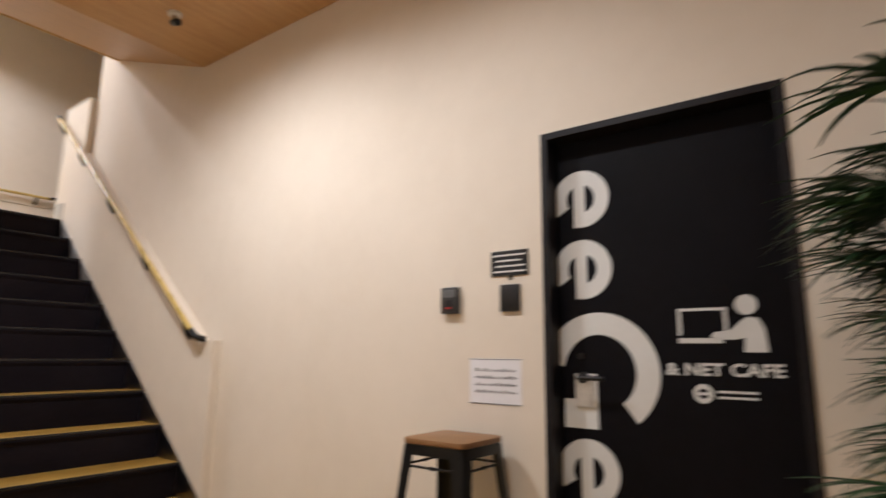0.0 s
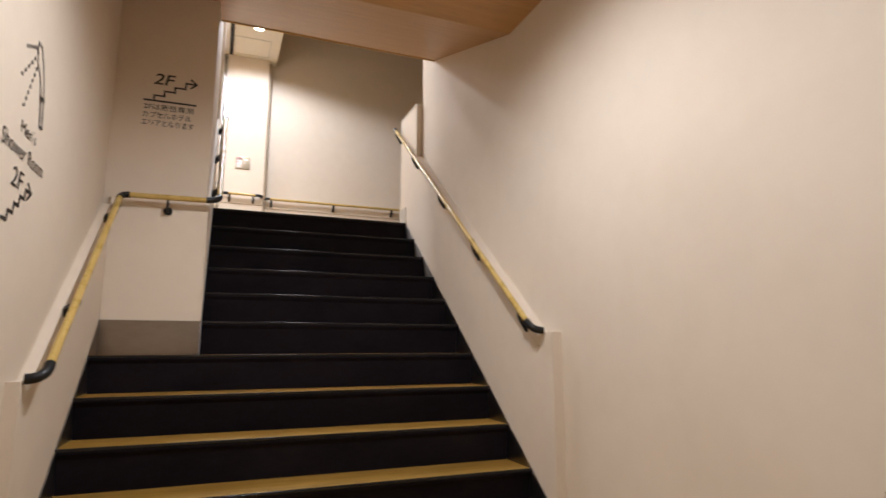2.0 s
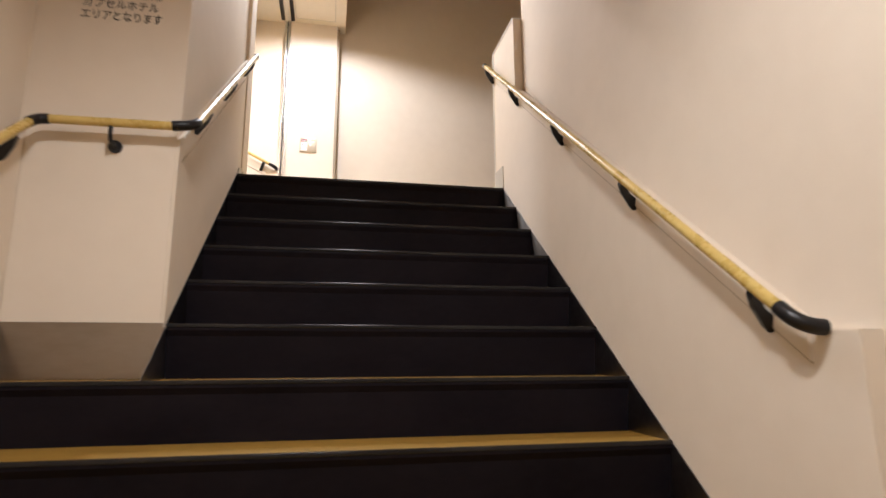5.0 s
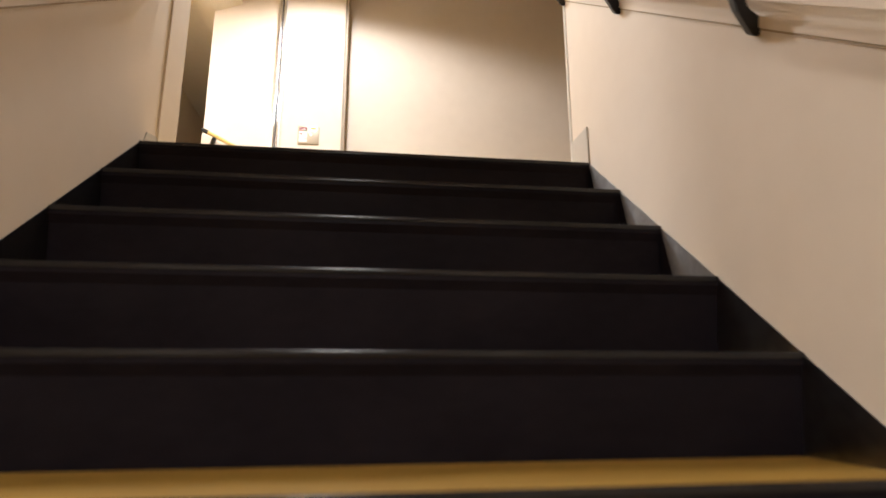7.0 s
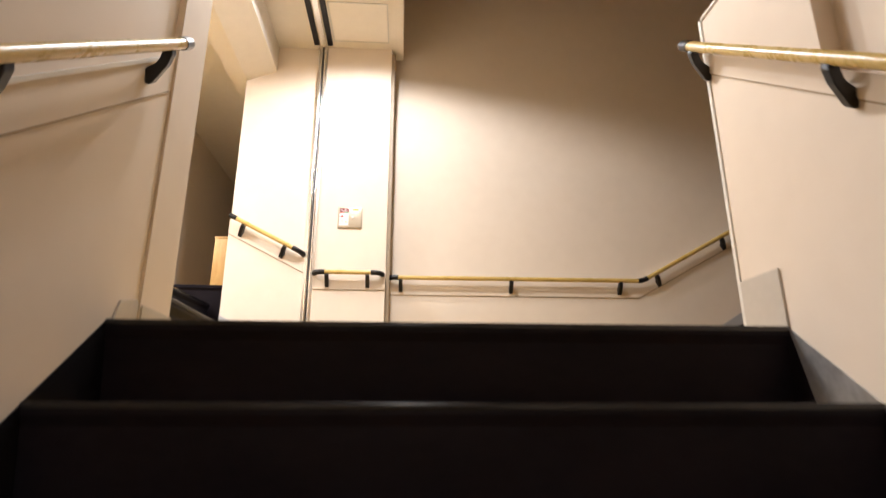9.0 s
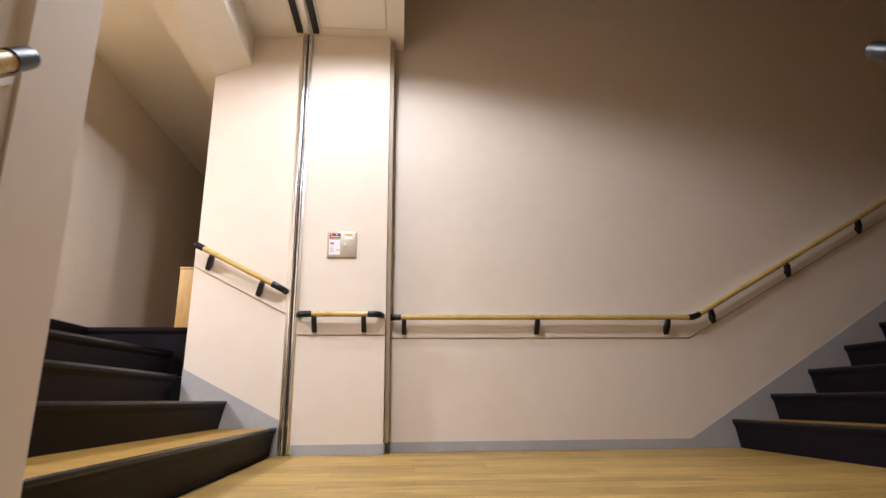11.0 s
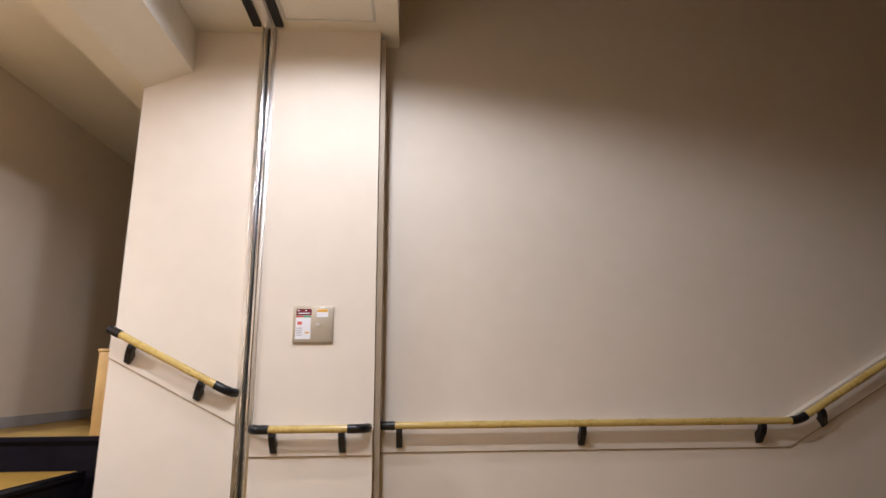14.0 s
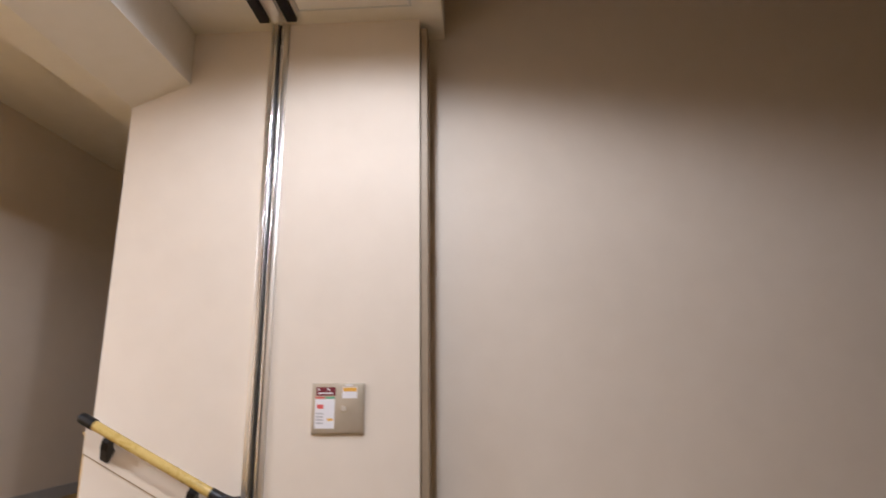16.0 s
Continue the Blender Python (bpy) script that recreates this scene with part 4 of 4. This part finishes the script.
# palm with fans of narrow leaflets
def palm(cx, cy):
    p = thing("potted_palm", cx, cy, 0.0, "dark green fan palm with narrow leaflets in a grey pot", "plant")
    rnd = random.Random(11)
    pot = bmesh.new()
    n = 28
    prof = [(0.0, 0.0), (0.125, 0.0), (0.135, 0.01), (0.165, 0.30), (0.172, 0.305), (0.172, 0.33), (0.155, 0.33), (0.15, 0.28), (0.0, 0.28)]
    loops = [[pot.verts.new((max(r, 0.001) * math.cos(2 * math.pi * i / n), max(r, 0.001) * math.sin(2 * math.pi * i / n), h)) for i in range(n)] for r, h in prof]
    for a, b in zip(loops, loops[1:]):
        for i in range(n):
            pot.faces.new((a[i], a[(i + 1) % n], b[(i + 1) % n], b[i]))
    part("pot", pot, M_POT, p, "grey pot", True)
    soil = bmesh.new()
    bmesh.ops.create_circle(soil, cap_ends=True, segments=24, radius=0.150)
    bmesh.ops.translate(soil, verts=list(soil.verts), vec=(0, 0, 0.295))
    part("soil", soil, M_SOIL, p)

    def leaflet(bm, base, d, length, width, droop):
        side = d.cross(Vector((0, 0, 1)))
        side = side.normalized() if side.length > 1e-3 else Vector((1, 0, 0))
        prev, pos, dirn = None, Vector(base), Vector(d)
        steps = 6
        for i in range(steps + 1):
            f = i / steps
            w = width * (0.35 + 1.1 * math.sin(math.pi * min(0.15 + f * 0.85, 1.0))) * 0.5
            fold = Vector((0, 0, w * 0.35))
            row = [bm.verts.new(pos - side * w + fold), bm.verts.new(pos), bm.verts.new(pos + side * w + fold)]
            if prev:
                bm.faces.new((prev[0], prev[1], row[1], row[0]))
                bm.faces.new((prev[1], prev[2], row[2], row[1]))
            prev = row
            dirn = (dirn + Vector((0, 0, -droop * (0.4 + f)))).normalized()
            pos = pos + dirn * (length / steps)

    for c in range(7):
        a0 = c * 0.93 + rnd.uniform(-0.3, 0.3)
        foot = Vector((0.05 * math.cos(a0), 0.05 * math.sin(a0), 0.29))
        height = rnd.uniform(1.05, 1.62)
        lean = Vector((math.cos(a0), math.sin(a0), 0)) * rnd.uniform(0.05, 0.14)
        cane_pts = [foot + lean * (i / 5) ** 2 + Vector((0, 0, (height - 0.29) * i / 5)) for i in range(6)]
        cane = part("cane", bm_tube(bmesh.new(), cane_pts, [0.013, 0.012, 0.011, 0.010, 0.009, 0.007], 10), M_STEM, p, "brown fibrous cane", True)
        fronds = 22
        for i in range(fronds):
            f = 0.38 + 0.62 * i / (fronds - 1)
            k = f * 5
            j = min(int(k), 4)
            at = cane_pts[j].lerp(cane_pts[j + 1], k - j)
            az = a0 + i * 2.4 + rnd.uniform(-0.3, 0.3)
            elev = rnd.uniform(0.35, 0.95)
            out = Vector((math.cos(az) * math.cos(elev), math.sin(az) * math.cos(elev), math.sin(elev)))
            tip = at + out * rnd.uniform(0.16, 0.36)
            bm = bmesh.new()
            bm_tube(bm, [at, at.lerp(tip, 0.5) + Vector((0, 0, 0.012)), tip], [0.0045, 0.0035, 0.003], 6)
            hd = Vector((out.x, out.y, out.z * 0.35)).normalized()
            sd = hd.cross(Vector((0, 0, 1))).normalized()
            up = sd.cross(hd)
            count = rnd.randint(14, 19)
            for q in range(count):
                s = -1.25 + 2.5 * q / (count - 1)
                d = (hd * math.cos(s) + sd * math.sin(s) + up * rnd.uniform(-0.10, 0.18)).normalized()
                leaflet(bm, tip, d, rnd.uniform(0.21, 0.32) * (1.0 - 0.18 * abs(s)), rnd.uniform(0.011, 0.018), rnd.uniform(0.05, 0.26))
            part("frond", bm, M_LEAF, p, "fan of narrow green leaflets", True)
    return p


palm(-0.40, -6.36)

# small ceiling sensor
sens = thing("ceiling_sensor", -0.45, -2.62, 3.24, "small white ceiling sensor with a black lens", "sensor")
under(sens, "base", bm_tube(bmesh.new(), [(-0.45, -2.62, 3.2395), (-0.45, -2.62, 3.222), (-0.45, -2.62, 3.216)], [0.042, 0.042, 0.034], 24), M_TRIM, "white base", True)
under(sens, "bracket", bm_tube(bmesh.new(), [(-0.45, -2.62, 3.216), (-0.45, -2.62, 3.175)], [0.022, 0.020], 18), M_PANEL, "", True)
under(sens, "lens", bm_tube(bmesh.new(), [(-0.445, -2.60, 3.185), (-0.445, -2.66, 3.165), (-0.445, -2.67, 3.16)], [0.024, 0.024, 0.014], 18), M_BLACK, "black lens", True)

# ---------------------------------------------------------------- painted signs
FY = YF2 - 0.0015
sign = thing("floor_sign", -2.09, FY, 2.55, "dark printed second floor sign with stepped arrow and Japanese text", "sign")


def fline(pts, w, parent, depth, axis, mat=M_INK, name="line"):
    """Strokes of even width along a broken line on a wall."""
    for (a0, b0), (a1, b1) in zip(pts, pts[1:]):
        d = Vector((a1 - a0, b1 - b0)).normalized()
        nrm = Vector((-d.y, d.x)) * w / 2
        e = d * w / 2
        q = [(a0 + nrm.x - e.x, b0 + nrm.y - e.y), (a1 + nrm.x + e.x, b1 + nrm.y + e.y), (a1 - nrm.x + e.x, b1 - nrm.y + e.y), (a0 - nrm.x - e.x, b0 - nrm.y - e.y)]
        under(parent, name, prism(q, axis, depth, depth - 0.001 if axis == "y" else depth + 0.001), mat)


lettering("lettering", "2F", 0.078, 0.135, (-2.205, FY - 0.001, 2.842), (1, 0, 0), M_INK, sign, "dark figures", bold=0.012, slant=0.2)
fline([(-2.249, 2.724), (-1.938, 2.726)], 0.0125, sign, FY, "y")
fline([(-2.193, 2.735), (-2.193, 2.762), (-2.132, 2.762), (-2.132, 2.798), (-2.070, 2.798), (-2.070, 2.834), (-2.005, 2.834), (-2.005, 2.876), (-1.945, 2.876)], 0.0115, sign, FY - 0.0003, "y")
fline([(-1.972, 2.905), (-1.938, 2.876), (-1.972, 2.847)], 0.0115, sign, FY - 0.0006, "y")
for i, (txt, x0, x1) in enumerate((("2Fは男性専用", -2.250, -1.948), ("カプセルホテル", -2.255, -1.955), ("エリアとなります", -2.257, -1.938))):
    lettering("lettering", txt, 0.043, x1 - x0, (x0, FY - 0.001, 2.660 - 0.0555 * i), (1, 0, 0), M_INK, sign, "dark Japanese words", bold=0.008)

SXW = XW2 + 0.0015
shower = thing("shower_sign", SXW, -2.86, 1.55, "dark painted shower room sign with a shower head and stepped arrow", "sign")
lettering("lettering", "Men's", 0.050, 0.184, (SXW + 0.001, -2.930, 1.894), (0, 1, 0), M_INK, shower, "dark words")
lettering("lettering", "Shower Room", 0.060, 0.490, (SXW + 0.001, -3.103, 1.797), (0, 1, 0), M_INK, shower, "dark words")
lettering("lettering", "2F", 0.074, 0.135, (SXW + 0.001, -2.968, 1.684), (0, 1, 0), M_INK, shower, "dark figures", bold=0.006, slant=0.15)
fline([(-3.020, 1.553), (-2.968, 1.553), (-2.960, 1.590), (-2.912, 1.590), (-2.904, 1.628), (-2.856, 1.628), (-2.848, 1.666), (-2.800, 1.666), (-2.792, 1.704), (-2.735, 1.704)], 0.013, shower, SXW, "x")
fline([(-2.772, 1.732), (-2.726, 1.705), (-2.766, 1.676)], 0.012, shower, SXW + 0.0003, "x")
outer = [(-2.842, 2.290), (-2.805, 2.288), (-2.762, 2.240), (-2.730, 2.172), (-2.710, 2.100), (-2.698, 2.040), (-2.690, 1.987)]
inner = [(-2.842, 2.290), (-2.852, 2.262), (-2.830, 2.205), (-2.795, 2.180), (-2.765, 2.135), (-2.750, 2.085), (-2.738, 2.040), (-2.727, 1.985)]
fline(outer, 0.009, shower, SXW, "x")
fline(inner, 0.009, shower, SXW + 0.0004, "x")
fline([(-2.727, 1.985), (-2.690, 1.987)], 0.011, shower, SXW + 0.0008, "x")
fline([(-2.752, 2.098), (-2.710, 2.100)], 0.016, shower, SXW + 0.0008, "x")
for (ay, az), (by, bz), n in (((-2.878, 2.252), (-2.965, 2.214), 4), ((-2.866, 2.210), (-2.988, 2.094), 5), ((-2.838, 2.180), (-2.932, 1.996), 7)):
    for i in range(n):
        f = i / (n - 1)
        cy, cz = ay + (by - ay) * f, az + (bz - az) * f
        under(shower, "drop", prism([(cy + 0.0085 * math.cos(k * math.pi / 5), cz + 0.0085 * math.sin(k * math.pi / 5)) for k in range(10)], "x", SXW, SXW + 0.001), M_INK)

# oak planks of the landing, laid across the stairs
plank_mesh = {}
random.seed(5)
row = 0
py = 0.037
while py < 2.99:
    w = 0.1495
    cuts = [-1.86, -1.86 + 0.45 + 0.37 * (row % 3), -1.86 + 0.45 + 0.37 * (row % 3) + 1.2, 1.12]
    y1 = min(py + w - 0.001, 3.003)
    for a, b in zip(cuts, cuts[1:]):
        if b - a < 0.05:
            continue
        key = (round(b - a, 3), round(y1 - py, 3))
        if key not in plank_mesh:
            plank_mesh[key] = mesh_of("plank", rbox(0, b - a - 0.001, 0, y1 - py, 0, 0.0135, 0.0006, 1), M_FLOOR)
        ob = new("plank", plank_mesh[key])
        ob.parent, ob.location = landing_base, (a, py, 2.2965)
    py += w
    row += 1
